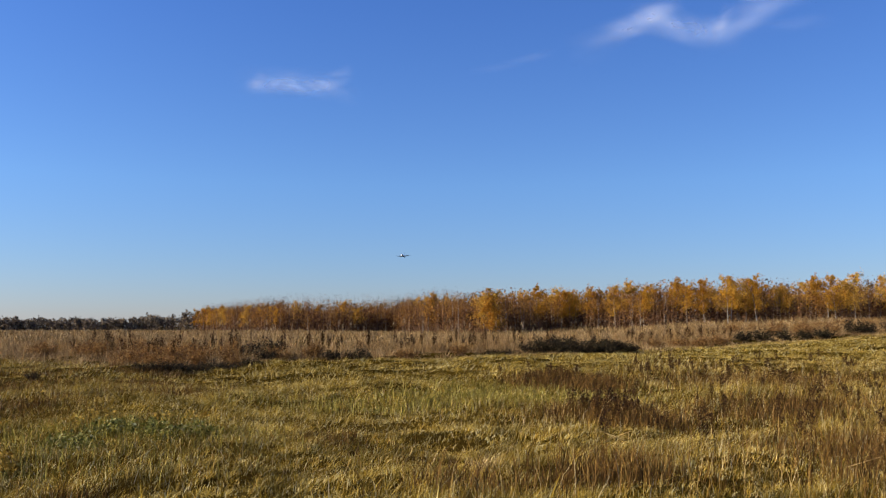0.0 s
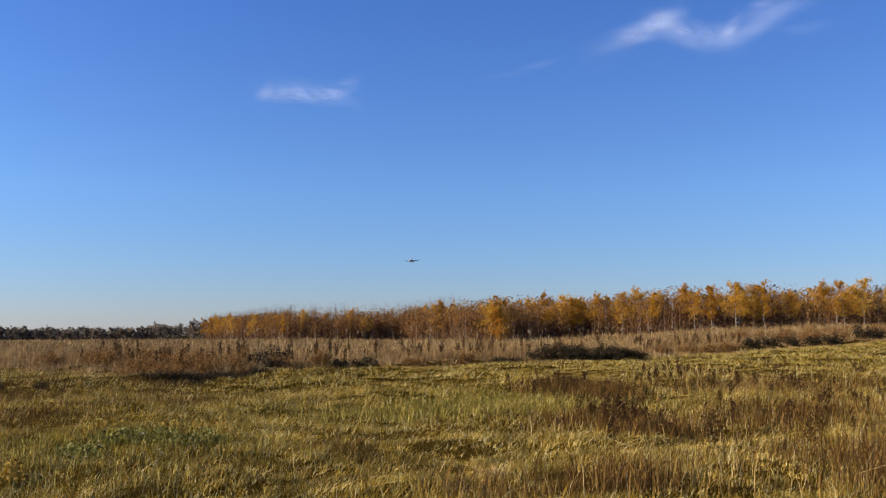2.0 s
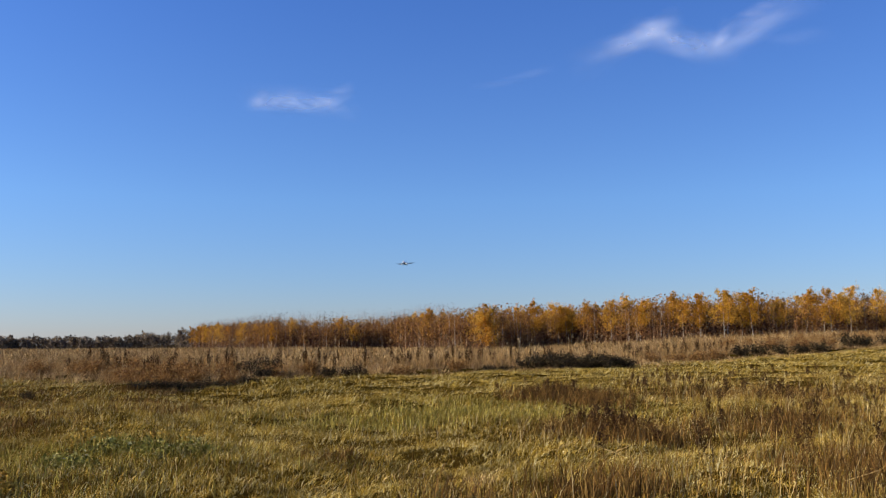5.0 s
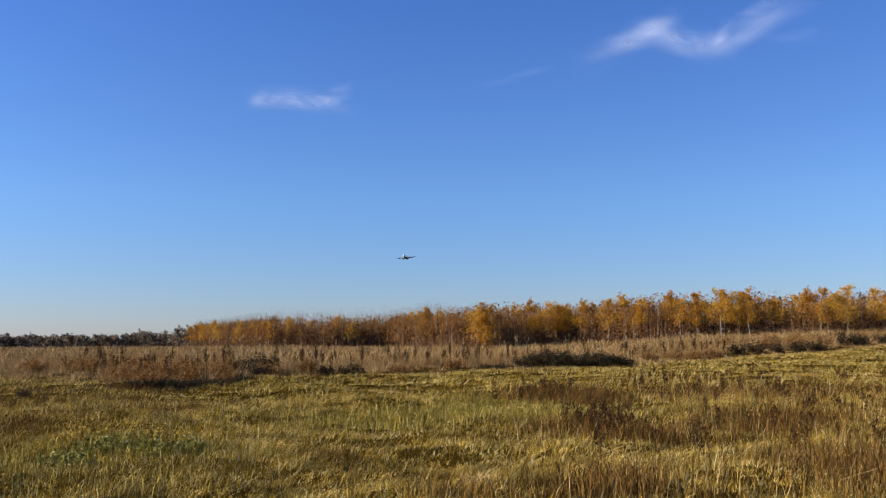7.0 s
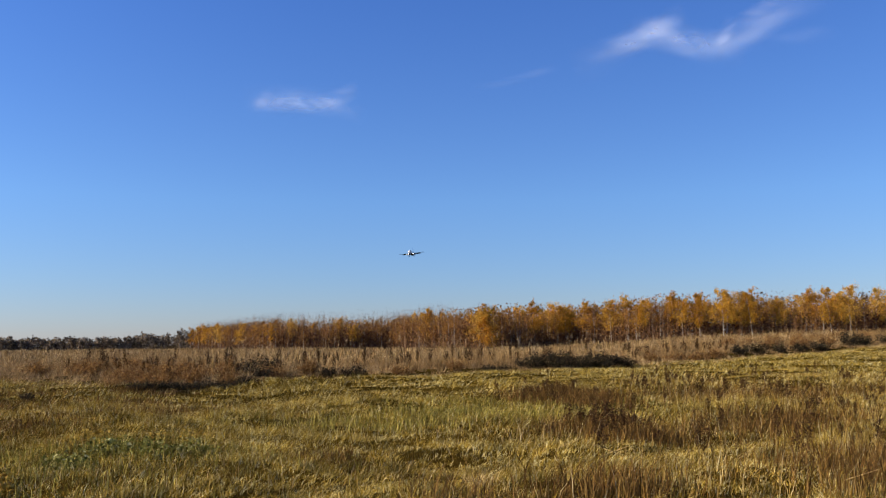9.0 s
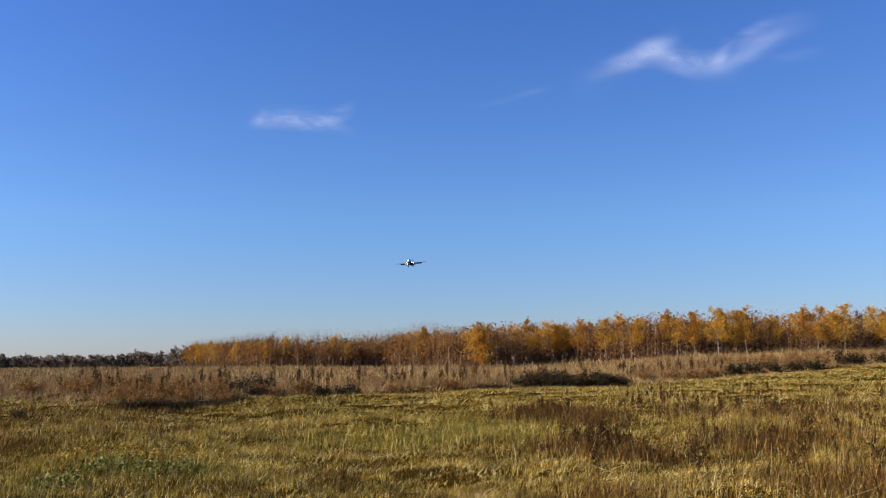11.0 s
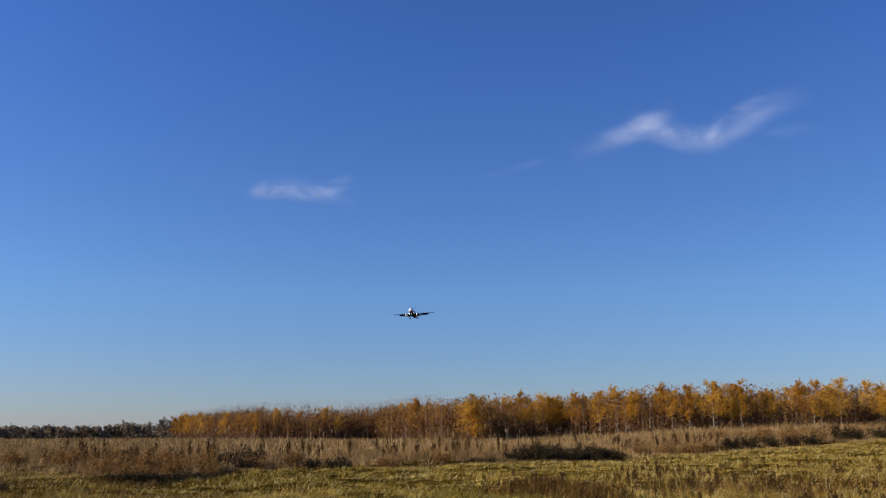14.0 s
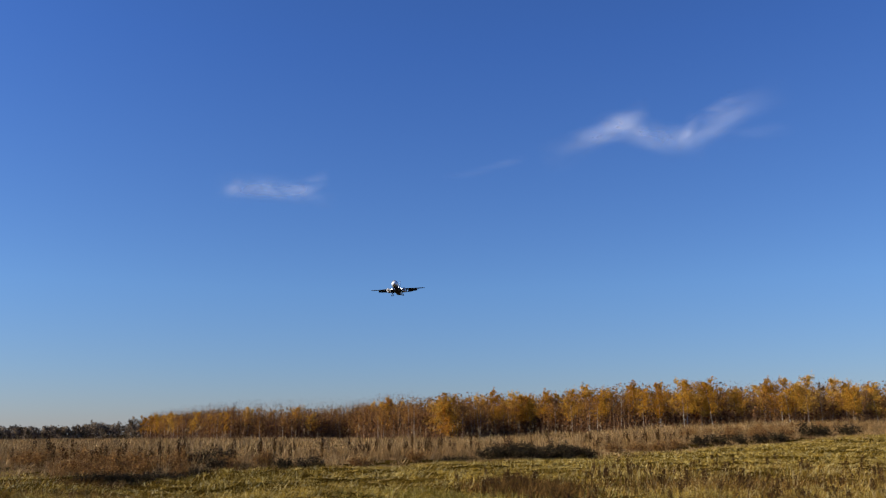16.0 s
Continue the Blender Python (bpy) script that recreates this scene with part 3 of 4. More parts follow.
def build_far_wood():
    """The dark wood on the horizon: a low even belt, and taller round-headed trees towards the birches."""
    rng = np.random.default_rng(3)
    sets = []
    for row in range(2):
        for x in np.arange(-780, 120, 3.9):
            cx, cy = x + rng.normal() * 3, 940 + row * 30 + rng.normal() * 8 - 0.12 * abs(x)
            cz = float(lie(cx, cy))
            rise = float(ss(cx, -345, -285))
            hh = rng.uniform(13, 16.5) + 1.5 * math.sin(x * 0.021) + rise * rng.uniform(0.5, 6.5)
            c = []
            for k in range(5):
                mid = np.array([rng.normal() * 2.8, rng.normal() * 2.2, hh * rng.uniform(0.3, 0.8)])
                d = rng.normal(size=(32, 3))
                d *= (rng.random((32, 1)) ** 0.4) / np.linalg.norm(d, axis=1)[:, None]
                c.append(mid + d * [3.1, 2.6, 0.21 * hh])
            low = rng.normal(size=(60, 3)) * [3.4, 2.9, 0.28 * hh]
            low[:, 2] = np.abs(low[:, 2]) + 0.4
            c = np.concatenate(c + [low]) + [cx, cy, cz]
            sets.append(leaves(c, 1.05, rng, 0.8))
            sets.append(tube([[cx, cy, cz], [cx, cy, cz + hh * 0.5], [cx + .3, cy, cz + hh * 0.9]], [0.25, 0.2, 0.05], 4))
    v, f = joined(sets)
    return tagged(mesh_part("far_wood", v, f, M_FAR), "dark bare deciduous wood along the horizon", "woods", kind="stuff")


def shrub(rng, w, h, mat):
    bush = new("low_shrub")
    tw, cs = [], []
    for i in range(34):
        az, sp = rng.uniform(0, 2 * np.pi), rng.uniform(0.1, 1) ** 0.6 * w / 2
        hh = h * rng.uniform(0.5, 1.05) * (1 - 0.45 * (2 * sp / w) ** 2)
        m = np.linspace(0, 1, 4)[:, None]
        p = np.array([np.cos(az) * sp, np.sin(az) * sp, hh]) * np.concatenate([m, m, m ** 0.8], 1) + rng.normal(size=(4, 3)) * 0.03
        p[0] = [np.cos(az) * sp * .2, np.sin(az) * sp * .2, -0.08]
        tw.append(tube(p, [0.012, 0.009, 0.006, 0.003], 3))
        cs.append(p[1] + (p[3] - p[1]) * rng.uniform(0, 1.08, (46, 1)) + rng.normal(size=(46, 3)) * 0.1)
    v, f = joined(tw); mesh_part("twigwork", v, f, M_TWIG, bush)
    v, f = leaves(np.concatenate(cs), 0.05, rng); mesh_part("foliage", v, f, mat, bush)
    return bush


def build_shrubs():
    rng = np.random.default_rng(14)
    kinds = [shrub(rng, 2.0, 1.0, M_SHRUB) for i in range(3)]
    rusty = [shrub(rng, 2.0, 1.0, M_HEATH) for i in range(3)]
    # (x, y, size): the dark thicket in the ditch, then single shrubs along the bank; small ones at x < -7 stand in for
    # the drain's shadow
    spots = [(5.4, 52.0, 1.0), (6.6, 52.6, 1.05), (8.0, 53.4, 1.15), (9.3, 53.8, 1.1), (10.6, 54.6, 0.9), (11.8, 55.2, 0.75), (7.3, 54.4, 1.1), (2.9, 50.3, 0.7), (3.8, 51.0, 0.6),
             (-9.6, 32.6, 0.5), (-8.9, 33.2, 0.6), (-8.3, 34.0, 0.6), (-10.4, 32.0, 0.45), (-7.8, 35.4, 0.6), (-7.4, 36.6, 0.6), (5.9, 53.2, 1.0), (7.9, 54.4, 1.0), (8.8, 52.9, 0.9), (10.0, 54.4, 1.0), (11.2, 55.6, 0.8), (9.9, 53.2, 0.8), (6.9, 52.0, 0.8), (-14.2, 27.6, 0.35), (-15.8, 46.5, 0.9), (-9.2, 41.5, 0.9), (-8.4, 42.5, 1.0),
             # starts with close-set dark rows added where the drain only lies in shade
             (-10.5, 30.6, .42), (-10.1, 30.9, .45), (-9.7, 31.2, .46), (-9.3, 31.6, .46), (-8.9, 32.1, .44), (-8.5, 32.6, .42), (-8.1, 33.2, .42), (-14.6, 24.7, .26), (-13.9, 24.9, .26), (-13.1, 25.2, .28), (-11.9, 25.5, .26),
             (25.2, 73.0, 1.1), (27.0, 74.2, 1.2), (29.5, 75.5, 1.1), (31.8, 76.8, 1.0), (34.0, 78.0, 1.1), (38.0, 80.5, 1.4), (39.5, 81.0, 1.3), (42.5, 82.0, 1.3), (-4.2, 44.0, .8), (-5.4, 43.0, .7)]
    for i, (x, y, s) in enumerate(spots):
        m = pose(x, y, float(lie(x, y)), 0, 0, rng.uniform(0, 360))
        if i < 3:
            ob = kinds[i]; ob.matrix_basis = m
        else:
            ob = copy_thing(kinds[i % 3], m)
        ob.scale = (s, s, s * rng.uniform(0.85, 1.1))
        tagged(ob, "low dark brown-green shrub by the ditch, some standing in for shadow", "shrub", "shrubs along the ditch")


    spots = [(-17.4, 44.0, 1.3), (-16.2, 45.5, 1.4), (-15.0, 44.5, 1.3), (-18.8, 46.0, 1.2), (-13.6, 42.2, 1.1), (-12.4, 41.0, 1.1), (-10.0, 41.0, 1.1), (-11.2, 40.0, 1.2), (-21.5, 47.0, 1.1),
             (-6.5, 44.5, 1.0), (-2.0, 47.0, 0.9), (1.0, 49.5, .9), (14.5, 59.5, 1.1), (17.0, 62.5, 1.1), (19.5, 65.5, 1.2), (22.0, 69.5, 1.2), (33.0, 80.0, 1.5), (36.5, 82.0, 1.5), (30.0, 79.0, 1.4), (-11.0, 35.0, .8), (-12.0, 36.0, .9), (-10.0, 36.0, .9), (-13.2, 37.5, 1.0), (-9.3, 38.0, 1.0), (-11.6, 38.0, 1.0), (-14.6, 40.0, 1.0), (-8.6, 36.0, .8), (-12.8, 34.6, .6), (-7.6, 39.5, 1.0), (26.0, 84, 1.3), (28.5, 86, 1.4), (31.5, 88, 1.4), (34.5, 90, 1.5), (37.0, 90, 1.3), (40.0, 92, 1.5), (43.0, 94, 1.5), (46.0, 95, 1.4), (23.0, 80, 1.2), (44.5, 91, 1.3)]
    for i, (x, y, s) in enumerate(spots):
        m = pose(x, y, float(lie(x, y)), 0, 0, rng.uniform(0, 360))
        if i < 3:
            ob = rusty[i]; ob.matrix_basis = m
        else:
            ob = copy_thing(rusty[i % 3], m)
        s = s * 0.8
        ob.scale = (s, s, s * rng.uniform(0.85, 1.15))
        tagged(ob, "low rusty-brown shrub among tall dead grass", "shrub", "rusty shrubs on the waste ground")


# ---- weeds in the meadow ----
def dried_weed(rng, h):
    """A dead dock: stiff stem, a few side stems, dark clustered seed heads."""
    plant = new("dried_weed")
    k = np.linspace(0, 1, 5)
    for s in range(rng.integers(2, 4)):
        st, hd = [], []
        lean = rng.normal(size=2) * 0.1 * h
        foot = rng.normal(size=2) * 0.05
        top = h * rng.uniform(0.75, 1.0)
        p = np.stack([foot[0] + lean[0] * k, foot[1] + lean[1] * k, top * k - 0.04], 1)
        st.append(tube(p, 0.006 * (1.15 - k), 4))
        for b in range(6):
            q = rng.uniform(0.5, 0.95)
            at = np.array([np.interp(q, k, p[:, c]) for c in range(3)])
            az = rng.uniform(0, 2 * np.pi)
            tip = at + np.array([np.cos(az), np.sin(az), 1.5]) * 0.16 * h * (1.2 - q)
            st.append(tube([at, (at + tip) / 2, tip], [0.004, 0.003, 0.002], 3))
            hd.append(at + (tip - at) * rng.uniform(0.4, 1.15, (8, 1)) + rng.normal(size=(8, 3)) * 0.014)
        hd.append(p[-1] + rng.normal(size=(10, 3)) * [0.02, 0.02, 0.05])
        v, f = joined(st)
        stem = mesh_part("stem", v, f, M_BROWN, plant)
        v, f = leaves(np.concatenate(hd), 0.021, rng)
        tagged(mesh_part("seed_head", v, f, M_SEED, stem), kind="stuff")
    return plant


def build_weeds():
    rng = np.random.default_rng(31)
    kinds = [dried_weed(rng, 0.75) for i in range(5)]
    spots = []
    while len(spots) < 150:
        y = rng.uniform(10, 38)
        x = rng.uniform(0.5 + 0.27 * (y - 8), 0.6 * y + 1)
        spots.append((x, y, rng.uniform(0.5, 0.95)))
    for i in range(30):
        spots.append((3.0 + rng.normal() * 0.6, 24.2 + rng.normal() * 0.8, rng.uniform(0.5, 0.8)))
    for i in range(22):
        spots.append((3.0 + rng.normal() * 0.4, 15.4 + rng.normal() * 0.7, rng.uniform(0.55, 0.9)))
    for i in range(96):
        x = rng.uniform(-19, 24)
        spots.append((x, float(edge(x)) + rng.uniform(2, 9), rng.uniform(1.3, 2.3)))
    for i, (x, y, s) in enumerate(spots):
        m = pose(x, y, float(lie(x, y)), 0, 0, rng.uniform(0, 360))
        if i < 5:
            ob = kinds[i]; ob.matrix_basis = m
        else:
            ob = copy_thing(kinds[i % 5], m)
        ob.scale = (min(s, 1.2), min(s, 1.2), s)
        tagged(ob, "dead brown dock stalk with dark seed heads in the grass", "weed", "dead weeds in the meadow")


def build_weed_patches():
    """Coarse dry stalks that stand in the meadow among the docks, and brown matted undergrowth, partly in place of
    shade.
    """
    x, y = scatter(95000, 0, 28, 6.5, 38, lambda x, y: (x > 0.4 + 0.27 * (y - 8) + 1.2 * np.sin(y * 0.7)) & (x < 0.62 * y + 3) & (RNG.random(len(x)) < clumpy(x, y, 0.9) * 1.3 * (1.1 - y / 40)))
    h = RNG.uniform(0.15, 0.6, len(x)) * RNG.uniform(0.6, 1.0, len(x))
    v, f = blades(x, y, h, 0.003 + 0.00022 * y, 0.5, 0.15)
    x, y = scatter(26000, -14, 6, 6, 24, lambda x, y: (x < 0.4 + 0.27 * (y - 8)) & (x > -0.62 * y - 2) & (RNG.random(len(x)) < clumpy(x, y, 0.6) * (1.1 - y / 40)))
    v, f = joined([(v, f), blades(x, y, RNG.uniform(0.1, 0.28, len(x)), 0.004 + 0.0003 * y, 0.8)])
    tagged(mesh_part("dry_stalks", v, f, M_STALK), "pale dry stalks standing thick in the meadow", "dry grass", kind="stuff")
    # (3.8, 22.6) stands in for the brown clump's shadow, (0.3, 8.4) for dark gaps
    px = [(3.0, 24.3, 0.6, 1700), (3.8, 22.6, 0.55, 1600), (2.8, 16.0, 0.45, 1300), (3.4, 14.7, 0.4, 1000), (6.5, 17, 1.0, 1500), (9, 25, 1.6, 1600), (5.2, 10.5, 0.7, 1100), (1.7, 9.2, 0.4, 700), (7.5, 12.5, 0.7, 800), (0.3, 8.4, 0.35, 350), (4.4, 8.6, 0.4, 500),
          (-15.5, 26.2, 0.9, 1000), (-13.2, 28.3, 0.9, 1000), (-10.6, 30.8, 0.7, 900), (-12.0, 23.4, 1.1, 900), (-9.0, 24.6, 0.8, 600), (-6.2, 19.8, 0.6, 450), (-8.0, 17.2, 0.7, 450), (-1.6, 12.6, 0.35, 260), (-3.6, 8.3, 0.25, 160)]
    sets = []
    for cx, cy, r, n in px:
        x, y = cx + RNG.normal(size=n) * r, cy + RNG.normal(size=n) * r
        sets.append(blades(x, y, RNG.uniform(0.12, 0.5 if cx > 0 else 0.28, n), 0.007 + 0.0004 * y, 0.6))
    v, f = joined(sets)
    tagged(mesh_part("brown_undergrowth", v, f, M_BROWN), "matted dark brown dead weeds low in the grass, partly standing in for shade", "dead weeds", kind="stuff")


def build_reeds():
    """Single reeds with pale feathery plumes that stand above the dead grass."""
    rng = np.random.default_rng(77)
    kinds = []
    for i in range(4):
        reed = new("reed")
        h = 2.0
        k = np.linspace(0, 1, 5)
        bend = rng.normal(size=2) * 0.12
        p = np.stack([bend[0] * k * k, bend[1] * k * k, h * k - 0.05], 1)
        v, f = tube(p, 0.009 * (1.1 - k), 4)
        mesh_part("stem", v, f, M_STALK, reed)
        v, f = leaves(p[-1] + rng.normal(size=(30, 3)) * [0.02, 0.02, 0.08] - [0, 0, 0.08], 0.035, rng, 2.0)
        tagged(mesh_part("plume", v, f, M_PLUME, reed), "pale feathery plume", kind="stuff")
        for s in (-1, 1):
            at = p[2] + [0, 0, 0.15 * s]
            v, f = blades(np.array([0.0]), np.array([0.0]), np.array([0.5]), np.array([0.03]), 0.9, base=np.array([0.0]))
            mesh_part("leaf", v + at, f, M_DRY, reed)
        kinds.append(reed)
    for i in range(70):
        x = rng.uniform(-12, 12) if i < 50 else rng.uniform(12, 30)
        y = float(edge(x)) + rng.uniform(3, 16)
        m = pose(x, y, float(lie(x, y)), 0, 0, rng.uniform(0, 360))
        if i < 4:
            ob = kinds[i]; ob.matrix_basis = m
        else:
            ob = copy_thing(kinds[i % 4], m)
        s = rng.uniform(0.75, 1.05)
        ob.scale = (s, s, s)
        tagged(ob, "dry reed with a pale plume above dead grass", "reed", "reeds on the waste ground")


def build_straw_tuft():
    """A flattened tuft of bleached straw that splays over the grass."""
    n = 100
    x, y = 0.46 + RNG.normal(size=n) * 0.1, 10.1 + RNG.normal(size=n) * 0.08
    v, f = blades(x, y, RNG.uniform(0.12, 0.24, n), np.full(n, 0.008), 1.3)
    tagged(mesh_part("straw_tuft", v, f, M_PALE), "flattened tuft of bleached straw in the meadow", "grass", kind="stuff")


def build_broken_stalks():
    rng = np.random.default_rng(41)
    for x, y, az, ln in [(2.25, 12.2, 150, 0.3), (2.42, 12.0, 25, 0.26), (2.0, 13.2, 35, 0.3), (4.3, 8.9, -12, 0.24), (3.9, 11.0, 60, 0.25)]:
        a = radians(az)
        p = np.array([x, y, float(lie(x, y)) + 0.2])
        d = np.array([math.cos(a), math.sin(a) * 0.3, 0.3]) * ln
        v, f = tube([p - d, p, p + d * 0.6], [0.005, 0.005, 0.003], 5)
        tagged(mesh_part("broken_stalk", v, f, M_PALE), "pale broken straw stalk lodged in the grass", "stalk", "broken stalks in the meadow")


def leafy_weed(rng, r, mat, name, label, x, y, n=900, tall=0.34, size=0.03):
    """A ragged leafy clump: shoots of uneven height, hung with pointed leaves."""
    ob = new(name)
    st, c = [], []
    for i in range(int(n / 14)):
        a, q = rng.uniform(0, 2 * np.pi), r * math.sqrt(rng.random())
        foot = np.array([math.cos(a) * q * 1.5, math.sin(a) * q, -0.1])
        tip = foot + np.array([rng.normal() * 0.08, rng.normal() * 0.06, 0.1 + tall * rng.uniform(0.3, 1.1) * (1 - 0.45 * (q / r) ** 2)])
        st.append(tube([foot, (foot + tip) / 2, tip], [0.005, 0.004, 0.002], 3))
        c.append(foot + (tip - foot) * rng.uniform(0.35, 1.03, (14, 1)) + rng.normal(size=(14, 3)) * [0.045, 0.045, 0.02])
    v, f = leaves(np.concatenate(c), size, rng, 0.45)
    mesh_part("foliage", v, f, mat, ob)
    v, f = joined(st)
    tagged(mesh_part("stalkwork", v, f, mat, ob), kind="stuff")
    ob.matrix_basis = pose(x, y, float(lie(x, y)))
    return tagged(ob, label, "weed")


def build_leafy_weeds():
    rng = np.random.default_rng(8)
    for x, y, r in [(-4.5, 12.5, 0.36), (-3.95, 12.2, 0.22), (-5.05, 11.9, 0.24), (-3.45, 12.4, 0.18), (-4.75, 11.5, 0.16)]:
        leafy_weed(rng, r, M_LEAF, "green_weed_clump", "ragged clump of dull green leafy weeds in dry grass", x, y, int(2600 * r), 0.26)
    sets = []
    for cx, cy, r, n in [(-4.6, 12.5, 0.9, 1500), (-0.2, 18.6, 1.3, 2600), (1.4, 19.6, 1.1, 1800), (-6.5, 10.2, 1.2, 1800), (2.2, 22.5, 1.0, 1400)]:
        x, y = cx + RNG.normal(size=n) * r * 1.5, cy + RNG.normal(size=n) * r * 0.8
        sets.append(blades(x, y, RNG.uniform(0.1, 0.3, n), 0.007 + 0.0004 * y, 0.5))
    v, f = joined(sets)
    tagged(mesh_part("green_grass", v, f, M_GREEN), "patches of greener grass in the dry meadow", "grass", kind="stuff")
    for x, y, r in [(-5.35, 10.2, 0.32), (-5.0, 10.0, 0.2), (-4.1, 13.5, 0.26), (-5.2, 13.2, 0.22)]:
        leafy_weed(rng, r, M_YELLOW, "yellow_weed_clump", "small clump of yellow-brown autumn leaves in the grass", x, y, int(1500 * r), 0.3, 0.036)


# ---- airliner ----
def ring_loft(rings):
    """A skin over closed rings of points, ends closed."""
    bm = bmesh.new()
    rows = [[bm.verts.new(p) for p in r] for r in rings]
    n = len(rows[0])
    for a, b in zip(rows[:-1], rows[1:]):
        for i in range(n):
            bm.faces.new((a[i], a[(i + 1) % n], b[(i + 1) % n], b[i]))
    bm.faces.new(rows[0][::-1]); bm.faces.new(rows[-1])
    bmesh.ops.recalc_face_normals(bm, faces=bm.faces)
    return bm


def round_ring(y, rx, rz, z=0.0, x=0.0, n=28):
    return [(x + rx * math.cos(2 * math.pi * i / n), y, z + rz * math.sin(2 * math.pi * i / n)) for i in range(n)]


FOIL = [(1.0, 0.0), (0.75, 0.032), (0.45, 0.06), (0.2, 0.062), (0.06, 0.038), (0.0, 0.0), (0.06, -0.026), (0.2, -0.04), (0.45, -0.042), (0.75, -0.018)]


def wing_ring(x, y_lead, chord, z, thick=1.0):
    return [(x, y_lead - c * chord, z + t * chord * thick) for c, t in FOIL]


def build_airliner():
    """Twin-engined airliner; nose along +y, origin at the wing's middle on the body's axis."""
    jet = new("airliner")
    body = [(17.6, 0.05, 0.05, -0.55), (17.35, 0.42, 0.4, -0.52), (16.8, 0.85, 0.8, -0.45), (15.9, 1.3, 1.25, -0.3), (14.8, 1.65, 1.7, -0.08), (13.4, 1.85, 1.95, 0), (11.5, 1.88, 2.0, 0),
            (0, 1.88, 2.0, 0), (-9, 1.88, 2.0, 0), (-13, 1.65, 1.7, 0.28), (-17, 1.05, 1.1, 0.75), (-20, 0.5, 0.55, 1.1), (-21.4, 0.18, 0.2, 1.25)]
    fus = part("fuselage", ring_loft([round_ring(y, a, b, z) for y, a, b, z in body]), M_WHITE, jet, "white painted fuselage")
    # lower faces coloured dark to carry the underside's shade
    fus.data.materials.append(M_BELLY_SHADE)
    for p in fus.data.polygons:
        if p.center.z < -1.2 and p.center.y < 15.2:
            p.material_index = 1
    part("belly_fairing", ring_loft([round_ring(y, a, b, -1.15) for y, a, b in [(6.0, 0.3, 0.2), (4.8, 1.5, 0.75), (2, 2.05, 1.1), (-3, 2.05, 1.1), (-5.5, 1.4, 0.7), (-7, 0.3, 0.2)]]), M_BELLY_SHADE, jet, "belly fairing toned dark for underside shade")
    for s in (-1, 1):
        sect = [(0.0, 5.2, 8.0, -1.0, 1.0), (1.8, 4.4, 7.2, -0.95, 1.0), (5.6, 1.9, 4.6, -0.55, 0.95), (10.9, -1.7, 2.7, 0.1, 0.9), (15.3, -4.6, 1.6, 0.75, 0.85)]
        wing = part("wing", ring_loft([wing_ring(s * x, y, c, z, t) for x, y, c, z, t in sect]), M_WING_SHADE, jet, "grey swept wing, toned dark for underside shade")
        for x0, x1, d in ((2.2, 5.2, 0.95), (6.0, 11.0, 0.7)):
            y0, y1 = np.interp([x0, x1], [0, 1.8, 5.6, 11.5], [-2.6, -2.7, -2.6, -4.3])
            z0, z1 = np.interp([x0, x1], [0, 5.6, 11.5], [-1.0, -0.55, 0.1])
            flap = [[(s * x, y + 0.35, z - 0.02), (s * x, y - 0.1, z + 0.08), (s * x, y - 1.3, z - d), (s * x, y - 0.2, z - 0.18)] for x, y, z in ((x0, y0, z0), (x1, y1, z1))]
            part("flap", ring_loft(flap), M_WING_SHADE, wing)
        part("tailplane", ring_loft([wing_ring(s * 0.3, -15.6, 3.8, 1.3, .8), wing_ring(s * 6.9, -19.6, 1.5, 2.0, .8)]), M_WING_SHADE, jet)
        # engine: open intake with a bright lip, fan and spinner within
        ex, ez = 4.4, -1.95
        out = [(6.6, 0.86), (6.75, 0.93), (6.7, 1.0), (6.3, 1.07), (5.0, 1.12), (3.4, 1.0), (2.2, 0.78)]
        eng = part("engine", ring_loft([round_ring(y, r, r, ez, s * ex, 24) for y, r in out[2:]]), M_WHITE, jet, "white engine nacelle under the wing")
        lip = bmesh.new()
        prof = [(6.0, 0.8), (6.55, 0.82), (6.72, 0.88), (6.76, 0.94), (6.72, 1.0), (6.55, 1.045)]
        rows = [[lip.verts.new(p) for p in round_ring(y, r, r, ez, s * ex, 24)] for y, r in prof]
        for a, b in zip(rows[:-1], rows[1:]):
            for i in range(24):
                lip.faces.new((a[i], a[(i + 1) % 24], b[(i + 1) % 24], b[i]))
        part("intake_lip", lip, M_WHITE, eng, "pale intake lip")
        part("fan", ring_loft([round_ring(6.72, 0.83, 0.83, ez, s * ex, 24), round_ring(6.705, 0.83, 0.83, ez, s * ex, 24)]), M_DARK, eng, "grey fan disc")
        part("spinner", ring_loft([round_ring(7.1, 0.04, 0.04, ez, s * ex, 12), round_ring(6.95, 0.17, 0.17, ez, s * ex, 12), round_ring(6.72, 0.26, 0.26, ez, s * ex, 12)]), M_WING_SHADE, eng)
        part("exhaust_cone", ring_loft([round_ring(2.3, 0.55, 0.55, ez, s * ex, 12), round_ring(0.9, 0.25, 0.25, ez, s * ex, 12)]), M_DARK, eng)
        part("pylon", ring_loft([[(s * ex - 0.16, y, z0), (s * ex + 0.16, y, z0), (s * ex + 0.16, y, z1), (s * ex - 0.16, y, z1)] for y, z0, z1 in ((5.6, -0.98, -0.86), (3.5, -1.0, -0.6), (0.5, -0.9, -0.55))]), M_WING_SHADE, eng, smooth=False)
        # landing light in the wing root
        dome = [round_ring(3.7 + 0.3 * math.cos(k), 0.28 * math.sin(k) + 0.01, 0.25 * math.sin(k) + 0.01, -0.95, s * 2.75, 14) for k in np.linspace(0.0, 1.6, 6)]
        part("landing_light", ring_loft(dome), M_LAMP, wing, "lit white landing light")
